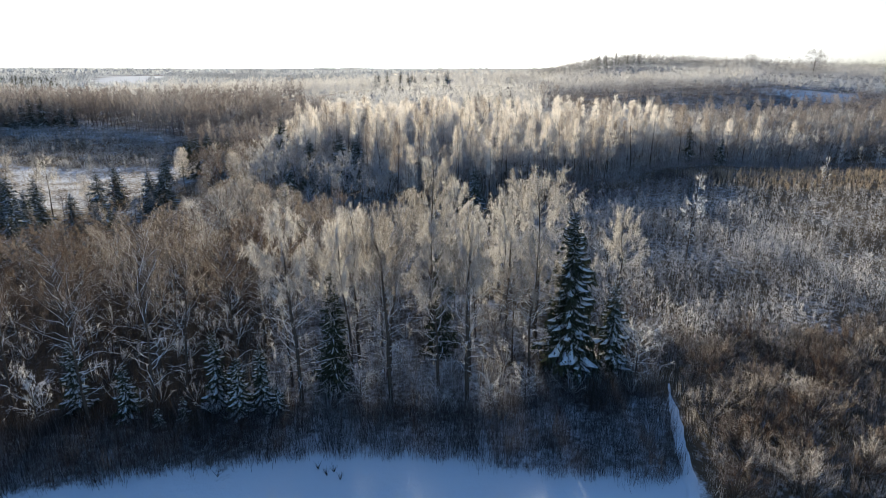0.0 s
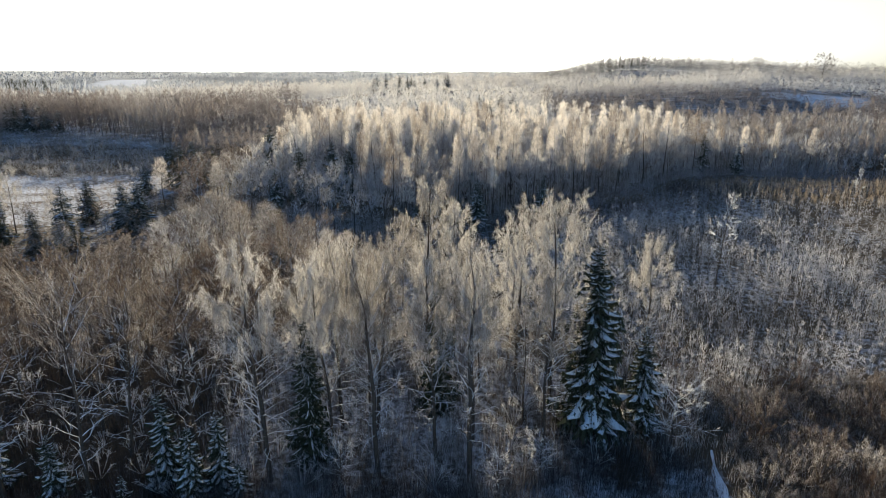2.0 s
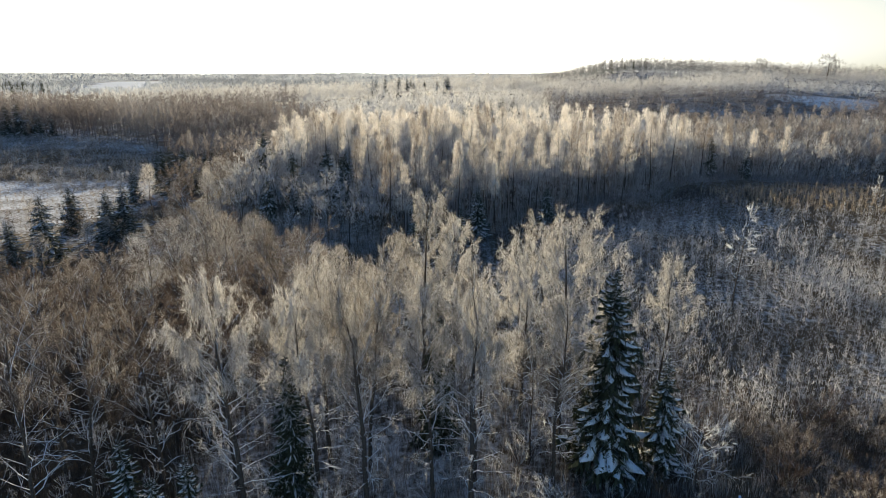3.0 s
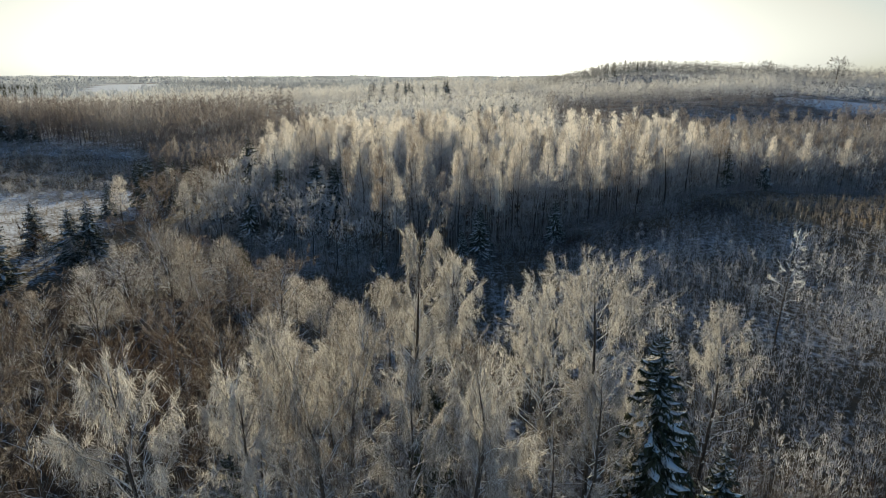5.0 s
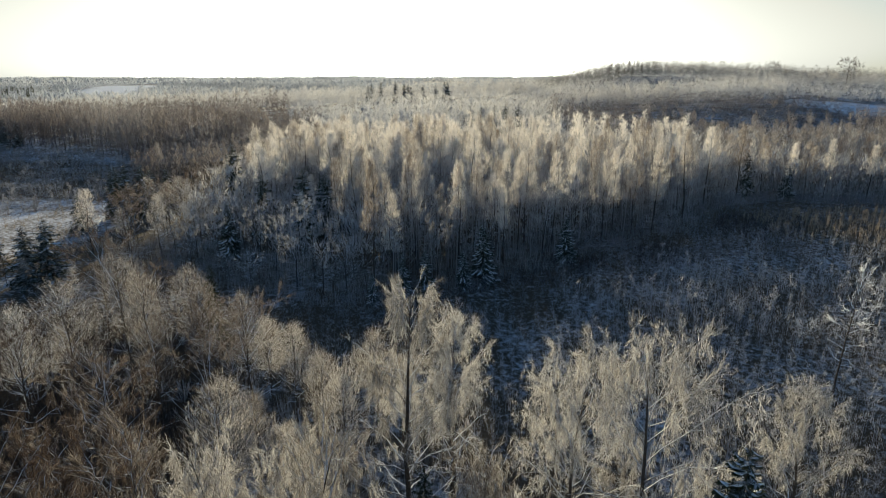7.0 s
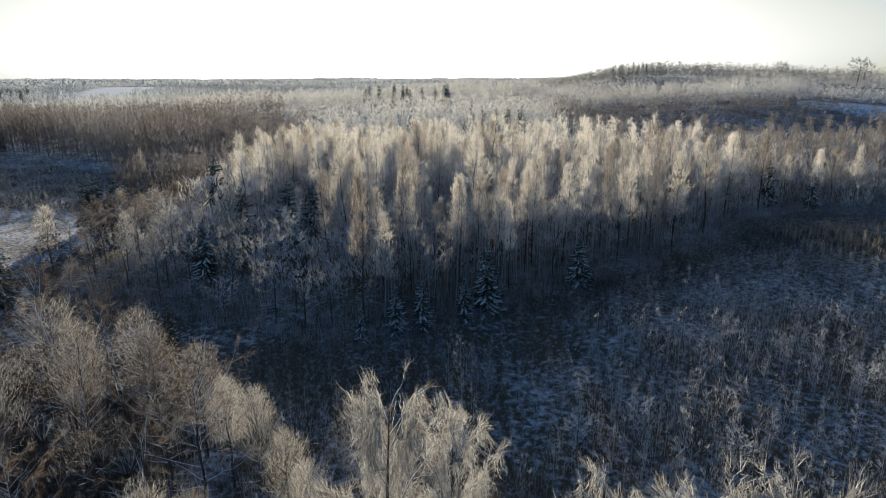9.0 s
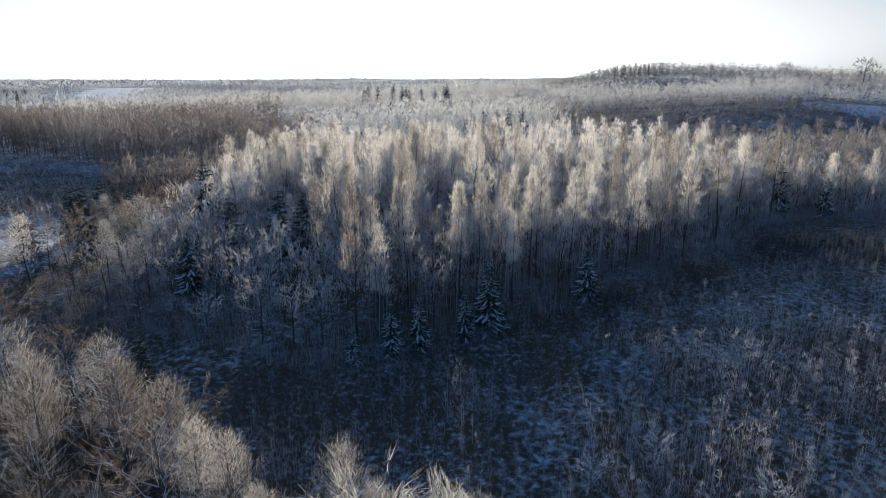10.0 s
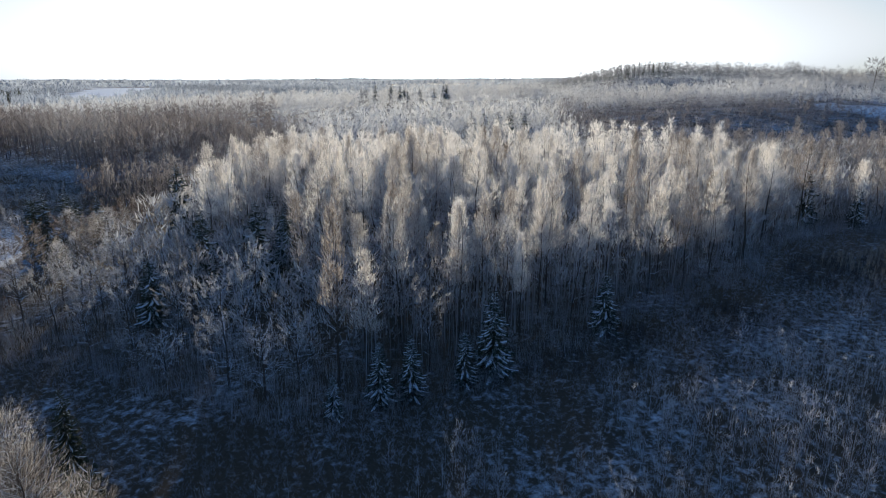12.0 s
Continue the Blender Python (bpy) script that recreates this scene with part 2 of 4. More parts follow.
def broadleaf(seed, height, radius, foot, kind, limbs, twigs, twig_len, twig_w, hang, trunk_r, sides=6, forks=5, rise=1.1, tuft=7, thick=0.34, tubes=True, bare=0.2):
    """A bare winter tree. hang: 1 for weeping twigs, 0 for twigs that rise along their limbs.
    Returns the trunk, a list of limbs and the crown of fine twigs."""
    rng = np.random.default_rng(seed)
    trunk, branch, crown = Soup(), [], Soup()
    k = 9
    zs = np.linspace(-0.3, height * 0.95, k)
    sway = np.cumsum(rng.normal(0, 0.012 * height, (k, 2)), axis=0) * np.linspace(0, 1, k)[:, None]
    line = np.column_stack([sway, zs])
    tube(trunk, line, trunk_r * (1 - np.linspace(0, 1, k) ** 1.2) + 0.012, sides)
    starts, ways, outs, weight = [], [], [], []
    for i in range(limbs):
        f = (i + rng.uniform(0, 0.9)) / limbs
        hz = height * (foot + (0.94 - foot) * f)
        base = np.array([np.interp(hz, zs, line[:, 0]), np.interp(hz, zs, line[:, 1]), hz])
        az = i * 2.4 + rng.uniform(-0.7, 0.7)
        size = radius * crown_profile(f, kind) * rng.uniform(0.65, 1.25)
        out = np.array([math.cos(az), math.sin(az), 0])
        m = 5
        s = np.linspace(0, 1, m)
        lift = rise * rng.uniform(0.6, 1.3) * (0.3 + 1.15 * f)
        lift = max(lift, 0.75 * (height - hz) / size) if f > 0.75 else lift
        lift = min(lift, (height * rng.uniform(0.98, 1.06) - hz) / size)
        pts = base + out * (size * s)[:, None] + UP * (size * (lift * s ** 1.15 - hang * 0.35 * s ** 3))[:, None]
        pts[1:] += rng.normal(0, 0.04 * size, (m - 1, 3))
        r = max(0.026, trunk_r * thick * (1 - 0.65 * f))
        limb = Soup()
        tube(limb, pts, r * (1 - 0.8 * s), 3)
        for j in range(forks):
            q = rng.uniform(0.25, 1.0)
            p0 = np.array([np.interp(q, s, pts[:, c]) for c in range(3)])
            d = out * rng.uniform(0.3, 1) + rng.normal(0, 0.45, 3) + UP * rng.uniform(0.1, 0.9) * max(lift, 0.5)
            d /= np.linalg.norm(d)
            ln = size * rng.uniform(0.25, 0.5)
            p1 = p0 + d * ln * 0.55
            p2 = p1 + (d - UP * hang * 0.5) * ln * 0.5
            if tubes:
                tube(limb, [p0, p1, p2], [r * 0.45, r * 0.3, 0.007], 3)
            starts += [p0, p1], [p1, p2]
            ways += [d, d]
            outs += [out, out]
        starts.append([pts[2], pts[4]]), ways.append(pts[4] - pts[2]), outs.append(out)
        branch.append(limb)
        weight += [min(1.0, max(0.03, (f - bare) * 2.4)) * min(1.0, size / radius) ** 1.5] * (2 * forks + 1)
    if twigs:
        starts, ways, outs = np.array(starts), np.array(ways), np.array(outs)
        ways = ways / (np.linalg.norm(ways, axis=1)[:, None] + 1e-9)
        groups = max(1, twigs // tuft)
        gp = rng.choice(len(starts), groups, p=np.array(weight) / sum(weight))
        gu = rng.uniform(0, 1, (groups, 1))
        gbase = starts[gp, 0] * (1 - gu) + starts[gp, 1] * gu
        rising = ways[gp] * 0.9 + outs[gp] * 0.25 + UP * 0.35 + rng.normal(0, 0.22, (groups, 3))
        falling = outs[gp] * 0.18 - UP * rng.uniform(0.8, 1.2, (groups, 1)) + rng.normal(0, 0.15, (groups, 3))
        weep = (rng.uniform(0, 1, (groups, 1)) < hang) * 1.0
        gway = rising * (1 - weep) + falling * weep
        reach = twig_len * rng.uniform(0.7, 2.0, (groups, 1)) * (0.45 + 0.55 * weep)
        pick = rng.integers(0, groups, twigs)
        along = rng.uniform(0, 1, (twigs, 1))
        base = gbase[pick] + gway[pick] * reach[pick] * along + rng.normal(0, 0.03, (twigs, 3)) * (1 + along)
        way = gway[pick] + rng.normal(0, 0.34, (twigs, 3))
        blades(crown, rng, base, way, twig_len * rng.uniform(0.4, 1.1, twigs), twig_w * rng.uniform(0.7, 1.3, twigs))
    return trunk, branch, crown


def bough_shape(seed, leafs, pad=1.0):
    """One spruce bough along +x, 1 long: hanging needles and a pad of snow."""
    rng = np.random.default_rng(seed)
    needle, white = Soup(), Soup()
    s = np.linspace(0, 1, 5)
    line = np.column_stack([s, 0.05 * np.sin(3 * s + seed), -0.42 * s + 0.20 * s ** 2.5])
    q = rng.uniform(0.05, 1.0, leafs)
    base = np.column_stack([np.interp(q, s, line[:, c]) for c in range(3)])
    sg = rng.choice([-1, 1], leafs)
    way = np.column_stack([rng.uniform(0.1, 0.8, leafs), sg * rng.uniform(0.0, 0.8, leafs), -rng.uniform(0.2, 1.3, leafs)])
    ll = 0.36 * rng.uniform(0.5, 1.4, leafs) * (1.1 - 0.35 * q)
    blades(needle, rng, base, way, ll, ll * 0.42)
    for soup, wide, lift, sag in ((needle, (0.04, 0.10, 0.13, 0.10, 0.02), 0.0, 0.55), (white, (0.01, 0.03 * pad, 0.05 * pad, 0.045 * pad, 0.015), 0.03, 0.6)):
        w = np.array(wide) * rng.uniform(0.75, 1.25, 5)
        spine = line + UP * lift
        lft, rgt = spine + np.column_stack([0 * w, w, -sag * w]), spine + np.column_stack([0 * w, -w, -sag * w])
        low = line - UP * 0.01
        body = np.stack([lft, spine, rgt, low], axis=1).reshape(-1, 3)
        tri = []
        for j in range(4):
            for a, b in ((0, 1), (1, 2), (2, 3), (3, 0)):
                p, r = 4 * j + a, 4 * j + b
                tri += [(p, p + 4, r), (r, p + 4, r + 4)]
        soup.add(body, tri)
    return needle, white


def bough_places(seed, height, radius, step, boughs):
    """Poses of the boughs of a spruce, whorl by whorl: turn, droop, length, height."""
    rng = np.random.default_rng(seed)
    z, rows = height * 0.07, []
    while z < height * 0.975:
        f = z / height
        size = radius * (1 - f) ** 0.72 * rng.uniform(0.85, 1.1) + 0.10
        count = max(4, int(boughs * (0.55 + 0.45 * (1 - f))))
        a0 = rng.uniform(0, 360)
        for i in range(count):
            rows.append((a0 + i * 360 / count + rng.uniform(-14, 14), rng.uniform(-2, 22) - 38 * max(0, f - 0.45) * 1.6, size * rng.uniform(0.55, 1.2), z + rng.uniform(-0.12, 0.12)))
        z += step * (0.5 + 0.5 * (1 - f)) * rng.uniform(0.85, 1.15)
    return rows


def bush(seed, height, radius, stems, twigs, twig_len, twig_w):
    """Many stems from one stool, with fine twigs that make a dome."""
    rng = np.random.default_rng(seed)
    stem, crown = Soup(), Soup()
    ends = []
    for i in range(stems):
        az, lean = rng.uniform(0, 6.3), rng.uniform(0, 1) ** 0.6
        out = np.array([math.cos(az), math.sin(az), 0])
        top = out * radius * lean + UP * height * (1 - 0.4 * lean ** 2) * rng.uniform(0.7, 0.9)
        mid_pt = top * 0.5 + out * radius * 0.08
        tube(stem, [out * 0.1 - UP * 0.1, mid_pt, top], [0.035, 0.022, 0.006], 3)
        ends.append((mid_pt, top))
    ends = np.array(ends)
    pick, u = rng.integers(0, stems, twigs), rng.uniform(0.0, 1, (twigs, 1)) ** 0.8
    base = ends[pick, 0] * (1 - u) + ends[pick, 1] * u + rng.normal(0, 0.05, (twigs, 3))
    way = (ends[pick, 1] - ends[pick, 0]) / height * 1.6 + rng.normal(0, 0.5, (twigs, 3)) + UP * 0.15
    blades(crown, rng, base, way, twig_len * rng.uniform(0.6, 1.4, twigs), twig_w * rng.uniform(0.7, 1.3, twigs))
    return stem, crown


def plume(seed, height, radius, count, length, w, foot, sharp, tuft=12, out_way=0.3):
    """A pointed crown, full of rising twigs gathered in tufts."""
    rng = np.random.default_rng(seed)
    s = Soup()
    n = max(6, count // tuft)
    q = rng.uniform(0, 1, n) ** 1.15
    az = rng.uniform(0, 2 * math.pi, n)
    shape = np.minimum(1, 0.45 + 2.2 * q) * (1 - q) ** sharp + 0.03
    lobes = 0.85 + 0.25 * np.sin(2 * az + 9 * q + seed) + 0.15 * np.sin(5 * az - 14 * q)
    r = radius * shape * lobes * np.sqrt(rng.uniform(0.15, 1, n))
    out = np.column_stack([np.cos(az), np.sin(az), 0 * az])
    centre = out * r[:, None] + np.outer(foot * height + (height - foot * height - length * 0.8) * q, UP)
    way = out * out_way + UP * 0.9 + rng.normal(0, 0.12, (n, 3))
    pick = rng.integers(0, n, count)
    base = centre[pick] + rng.normal(0, 0.12 * radius, (count, 3))
    blades(s, rng, base, way[pick] + rng.normal(0, 0.2, (count, 3)), length * rng.uniform(0.5, 1.4, count), w * rng.uniform(0.7, 1.3, count))
    return s


# ---- the lie of the land ----
def hump(x, y, cx, cy, sx, sy, h):
    return h * np.exp(-((x - cx) / sx) ** 2 - ((y - cy) / sy) ** 2)


def land(x, y):
    """Height of the ground."""
    x, y = np.asarray(x, float), np.asarray(y, float)
    z = 4.5 / (1 + np.exp(-(y - 85) / 16))
    z = z + hump(x, y, 160, 510, 120, 130, 21) + hump(x, y, 345, 480, 150, 130, 19) + hump(x, y, 128, 512, 48, 50, 4.5) + hump(x, y, -25, 440, 110, 70, 13) + hump(x, y, 125, 345, 70, 38, 8) + hump(x, y, 205, 374, 45, 30, 3.5) + hump(x, y, -190, 330, 80, 40, 3) + hump(x, y, 40, 300, 60, 24, 4)
    z = z + hump(x, y, 15, 190, 70, 40, 2.5) - hump(x, y, -112, 200, 50, 85, 4.4) + hump(x, y, 110, 146, 50, 18, 1.6) - hump(x, y, 120, 205, 60, 26, 3.5)
    z = z + 0.25 * np.sin(x * 0.11 + 1.3) * np.sin(y * 0.093 + 0.4) + 0.08 * np.sin(x * 0.43) * np.sin(y * 0.37 + 1)
    wide = np.clip((np.hypot(x, y) - 700) / 900, 0, 1)
    return z * (1 - wide) + wide * (4 + 7 * np.sin(x * 0.0041 + 1) * np.sin(y * 0.0029) + 3 * np.sin(x * 0.0012 + y * 0.0067))


def inside(x, y, poly):
    x, y = np.asarray(x), np.asarray(y)
    hit = np.zeros(np.broadcast(x, y).shape, bool)
    for (x0, y0), (x1, y1) in zip(poly, poly[1:] + poly[:1]):
        with np.errstate(divide="ignore", invalid="ignore"):
            hit ^= ((y0 > y) != (y1 > y)) & (x < (x1 - x0) * (y - y0) / (y1 - y0 + 1e-12) + x0)
    return hit


GROVE = [(-95, 44), (-36, 49), (-24, 51), (4, 52), (14, 55), (17, 62), (14, 71), (7, 78), (2, 82), (-4, 84), (-11, 88), (-17, 94), (-22, 103), (-36, 109), (-44, 112), (-56, 106), (-95, 104)]
RIDGE = [(-50, 205), (-52, 178), (-50, 150), (-46, 129), (-35, 126), (-10, 117), (5, 126), (20, 137), (33, 146), (47, 157), (62, 174), (76, 186), (120, 192), (200, 200), (230, 250), (150, 262), (80, 256), (20, 236), (-40, 226)]
FIELD = [(24, 64), (34, 67), (75, 72), (150, 80), (190, 190), (120, 188), (76, 184), (60, 172), (47, 155), (33, 146), (20, 136), (5, 124), (-10, 116), (-34, 125), (-50, 130), (-60, 120), (-38, 111), (-20, 104), (-10, 90), (8, 81), (16, 73)]
MEADOW = [(-215, 262), (-203, 284), (-142, 286), (-108, 264), (-92, 222), (-74, 192), (-68, 160), (-64, 126), (-64, 110), (-100, 108), (-130, 165)]
LEFT_WOOD = [(-46, 128), (-50, 150), (-52, 180), (-64, 180), (-63, 155), (-60, 122), (-52, 116)]
REEDS = [(62, 140), (120, 132), (190, 142), (190, 172), (120, 168), (76, 166), (60, 158)]


DARK_PATCHES = [[(6, 127), (12, 123), (20, 124), (27, 130), (26, 136), (16, 134)], [(31, 132), (38, 131), (43, 137), (41, 143), (34, 141)], [(48, 146), (58, 143), (70, 150), (72, 160), (58, 162)]]
EDGE = [(-95, 33), (-50, 37.0), (-34, 41.0), (-23, 43.6), (-11, 45.9), (1, 46), (10, 43.6), (19.6, 42.4), (22.2, 51), (23.4, 57), (16, 58), (4, 54), (-24, 53), (-36, 51), (-95, 46)]
HEDGE = [(-112, 102), (-62, 104), (-59, 128), (-60, 150), (-70, 150), (-84, 132), (-116, 134)]
TRACKSIDE = [(15, 54), (22.6, 56), (25.5, 58), (28, 70), (14, 76)]
SNOWFIELDS = [[(192, 352), (205, 342), (232, 350), (240, 374), (186, 378)], [(-530, 900), (-425, 900), (-640, 1500), (-770, 1500)]]


RIMED = [(12.3, 95.3, 3.4), (18.2, 98.0, 3.4), (24.9, 93.1, 3.4), (42.2, 103.8, 3.4), (16.9, 86.2, 3.4)]


def scatter(seed, poly, spacing, keep=1.0):
    """Uneven points in a polygon, on a jittered lattice."""
    rng = np.random.default_rng(seed)
    p = np.array(poly)
    gx, gy = np.meshgrid(np.arange(p[:, 0].min(), p[:, 0].max(), spacing), np.arange(p[:, 1].min(), p[:, 1].max(), spacing))
    pts = np.column_stack([gx.ravel(), gy.ravel()]) + rng.uniform(-0.5, 0.5, (gx.size, 2)) * spacing
    ok = inside(pts[:, 0], pts[:, 1], poly) & (rng.uniform(0, 1, len(pts)) < keep)
    return pts[ok]


# ---- ground ----
def build_ground():
    def graded(reach, n, k):
        return np.sinh(np.linspace(-1, 1, n) * k) / math.sinh(k) * reach

    xs = graded(4800, 220, 5.5)
    ys = graded(4800, 240, 5.0) + 90
    gx, gy = np.meshgrid(xs, ys)
    v = np.column_stack([gx.ravel(), gy.ravel(), land(gx, gy).ravel()])
    i = (np.arange(len(ys) - 1)[:, None] * len(xs) + np.arange(len(xs) - 1)[None, :]).ravel()
    f = np.concatenate([np.column_stack([i, i + 1, i + len(xs) + 1]), np.column_stack([i, i + len(xs) + 1, i + len(xs)])])
    me = mesh_of("ground", v, f, M_GROUND, True)
    x, y = v[:, 0], v[:, 1]
    # extra litter west of x -20 darkens the grove floor in place of deep shade
    lit = np.where(inside(x, y, GROVE), np.where(x < -20, 0.85, 0.62), 0)
    lit = np.maximum(lit, np.where(inside(x, y, EDGE), 0.5, 0))
    for zone, amount in ((RIDGE, 0.8), (LEFT_WOOD, 0.8), (HEDGE, 0.7), (TRACKSIDE, 0.9), ([(-95, 34), (-34, 43), (-20, 46), (-14, 54), (-95, 54)], 0.6), (FIELD, 0.77), (MEADOW, 0.55)):
        lit = np.maximum(lit, np.where(inside(x, y, zone), amount, 0))
    lit = np.where(inside(x, y, MEADOW) & (y > 205), 0.76, lit)
    lit = np.where((lit == 0) & ((y > 100) | (x > -55) & (y > 70) | (x > 17.5) & (y > 47) | (x > 20.5) & (y > 38)), 0.85, lit)
    for zone in SNOWFIELDS:
        lit = np.where(inside(x, y, zone), 0.0, lit)
    lit = np.where((lit > 0.55) & (y > 262), 0.64, lit)
    at = me.attributes.new("litter", "FLOAT", "POINT")
    at.data.foreach_set("value", lit.astype(np.float32))
    tagged(new("ground", me), "snow-covered ground with litter and dead grass showing through", "ground", "", "structure")


build_ground()


# ---- kinds of tree, built once ----
def joined(soups):
    s = Soup()
    for q in soups:
        if q.count:
            s.add(*q.arrays())
    return s


def two_sorts(name, first, first_mat, second, second_mat):
    """One mesh of two materials."""
    me = joined([first, second]).mesh(name, first_mat)
    me.materials.append(second_mat)
    own = sum(len(q) for q in first.f)
    me.polygons.foreach_set("material_index", (np.arange(len(me.polygons)) >= own).astype(np.int32))
    return me


def kind_of(soups, twig_mat, split, limb_mat=M_LIMB):
    """The meshes of one kind of tree: trunk, limbs (each by itself where the tree stands near) and crown."""
    t, limbs, crown = soups
    if split:
        rows = [("trunk", t.mesh("trunk", M_BARK, True))] + [("limb", b.mesh("limb", limb_mat, True)) for b in limbs]
    else:
        rows = [("trunk", t.mesh("trunk", M_BARK, True)), ("crown", two_sorts("crown", crown, twig_mat, joined(limbs), M_LIMB))]
    if split and crown.count:
        rows.append(("crown", crown.mesh("crown", twig_mat)))
    return rows


KEY_BIRCH = [kind_of(broadleaf(11 + i, 20.0, r, ft, kd, 46, 12500, 0.55, 0.019, hg, 0.17, rise=ri, tuft=9, bare=0.36), M_BIRCH, True) for i, (r, ft, kd, hg, ri) in enumerate(
    [(3.0, 0.14, "tall", 0.75, 1.3), (2.5, 0.16, "tall", 0.8, 1.5), (3.7, 0.12, "round", 0.5, 1.2), (2.7, 0.18, "tall", 0.7, 1.4), (3.3, 0.15, "round", 0.7, 1.3)])]
BIRCH = [kind_of(broadleaf(21 + i, 17.0, r, 0.15, kd, 32, 6800, 0.58, 0.021, hg, 0.14, 5, 3, rise=1.3, tuft=8, bare=0.3), M_BIRCH, False) for i, (r, kd, hg) in enumerate(
    [(2.5, "tall", 0.7), (2.2, "tall", 0.8), (2.9, "round", 0.5), (2.3, "tall", 0.6)])]
ALDER = [kind_of(broadleaf(31 + i, 13.0, r, ft, "round", 28, 3300, 0.55, 0.023, 0.12, 0.13, 5, 3, rise=1.2), M_BROWN, False) for i, (r, ft) in enumerate([(2.9, 0.25), (3.4, 0.22), (2.6, 0.3), (3.1, 0.27)])]
SPARSE = [kind_of(broadleaf(231 + i, 13.0, r, 0.22, "round", 20, 1500, 0.7, 0.037, 0.12, 0.13, 4, 2, rise=1.2, tubes=False), M_BROWN, False) for i, r in enumerate([3.1, 3.6, 2.8])]
PALE = []
for i, (r, ft, sharp) in enumerate([(3.3, 0.40, 0.5), (3.8, 0.36, 0.42), (2.9, 0.45, 0.6)]):
    t, limbs, none = broadleaf(35 + i, 12.4, r * 0.9, 0.2, "round", 26, 0, 1, 1, 0.1, 0.13, 5, 3, rise=1.2)
    PALE.append(kind_of((t, limbs, plume(135 + i, 13.0, r, 4000, 0.55, 0.025, ft, sharp, 6, 0.55)), M_PALE, False))
DULL = [kind_of(broadleaf(41 + i, 17.0, r, 0.14, "round", 34, 6600, 0.6, 0.022, 0.4, 0.15, 5, 4, rise=1.2, thick=0.3, bare=0.28), M_DULL, False) for i, r in enumerate([3.2, 3.6, 2.8])]
RIDGE_KIND = []
for i, (r, ft, sharp) in enumerate([(2.3, 0.50, 1.0), (2.8, 0.48, 0.9), (1.9, 0.45, 1.1), (2.9, 0.42, 0.75), (2.5, 0.46, 0.9), (2.3, 0.36, 1.2)]):
    t, limbs, none = broadleaf(51 + i, 15.0, r * 0.9, 0.25, "tall", 13, 0, 1, 1, 0.1, 0.12, 4, 2, rise=1.5, tubes=False)
    RIDGE_KIND.append(kind_of((t, limbs, plume(151 + i, 16.0, r, 1700, 0.6, 0.055, ft, sharp + 0.15, 12, 0.36)), M_RIDGE, False))
RIDGE_GREY = [kind_of(broadleaf(61 + i, 11.0, r, 0.2, "round", 22, 1300, 0.7, 0.04, 0.2, 0.11, 4, 3, rise=1.0, tubes=False), M_SHADE, False) for i, r in enumerate([2.4, 2.8, 2.1])]
BARE = [kind_of(broadleaf(66 + i, 6.0, r, 0.12, "round", 26, 1300, 0.4, 0.026, 0.15, 0.10, 5, 8, rise=0.9, thick=0.36), M_RIME, True, M_WHITE_LIMB) for i, r in enumerate([2.6, 2.2])]
BARE_GREY = [kind_of(broadleaf(67, 6.0, 2.2, 0.12, "round", 24, 1500, 0.4, 0.028, 0.15, 0.10, 5, 6, rise=0.9, thick=0.3), M_SHADE, True)]
POLE = [kind_of(broadleaf(69, 12.0, 1.5, 0.3, "cone", 22, 500, 0.6, 0.03, 0.1, 0.09, 5, 4, rise=0.9, thick=0.5), M_RIME, True, M_WHITE_LIMB)]
ROUND = [kind_of(broadleaf(68, 14.0, 4.6, 0.2, "round", 34, 1500, 1.1, 0.07, 0.1, 0.32, 5, 6, rise=0.7, thick=0.4), M_DULL, False)]

BOUGHS = []
for i in range(5):
    nd, wh = bough_shape(80 + i, 84, 0.9)
    wide = bough_shape(80 + i, 10, 2.9)[1]
    BOUGHS.append((nd.mesh("bough", M_NEEDLE), wh.mesh("snow", M_SNOW, True), wide.mesh("snow", M_SNOW, True)))


def spruce_trunk(height):
    s = Soup()
    tube(s, [(0, 0, -0.3), (0, 0, height * 0.5), (0.02, 0, height)], [height * 0.014, height * 0.008, 0.012], 6)
    return s.mesh("trunk", M_BARK, True)


def bough_matrix(row):
    turn, droop, ln, z = row
    return pose(0, 0, z, 0, droop, turn) @ Matrix.Diagonal((ln, ln, ln, 1))


def whole_spruce(seed, height, radius, step, boughs, snow):
    """A spruce as two meshes, for those that stand far off."""
    rng = np.random.default_rng(seed)
    shapes = [bough_shape(80 + i, 16, 1.5) for i in range(5)]
    dark, white = Soup(), Soup()
    for row in bough_places(seed, height, radius, step, boughs):
        m = np.array(bough_matrix(row))
        nd, wh = shapes[int(rng.integers(5))]
        for src, dst, use in ((nd, dark, True), (wh, white, rng.uniform() < snow)):
            if use:
                v, f = src.arrays()
                dst.add(v @ m[:3, :3].T + m[:3, 3], f)
    return [("trunk", spruce_trunk(height)), ("crown", two_sorts("crown", dark, M_NEEDLE, white, M_SNOW))]


SPRUCE = [whole_spruce(72, 9.0, 2.3, 0.45, 11, 0.45), whole_spruce(73, 10.0, 2.4, 0.46, 11, 0.3), whole_spruce(74, 12.0, 2.5, 0.54, 11, 0.3)]
SPRUCE_FAR = [None, whole_spruce(75, 10.0, 2.4, 0.62, 9, 0.2), whole_spruce(76, 12.0, 2.5, 0.7, 9, 0.2)]
SPRUCE_TALL = [9.0, 10.0, 12.0]


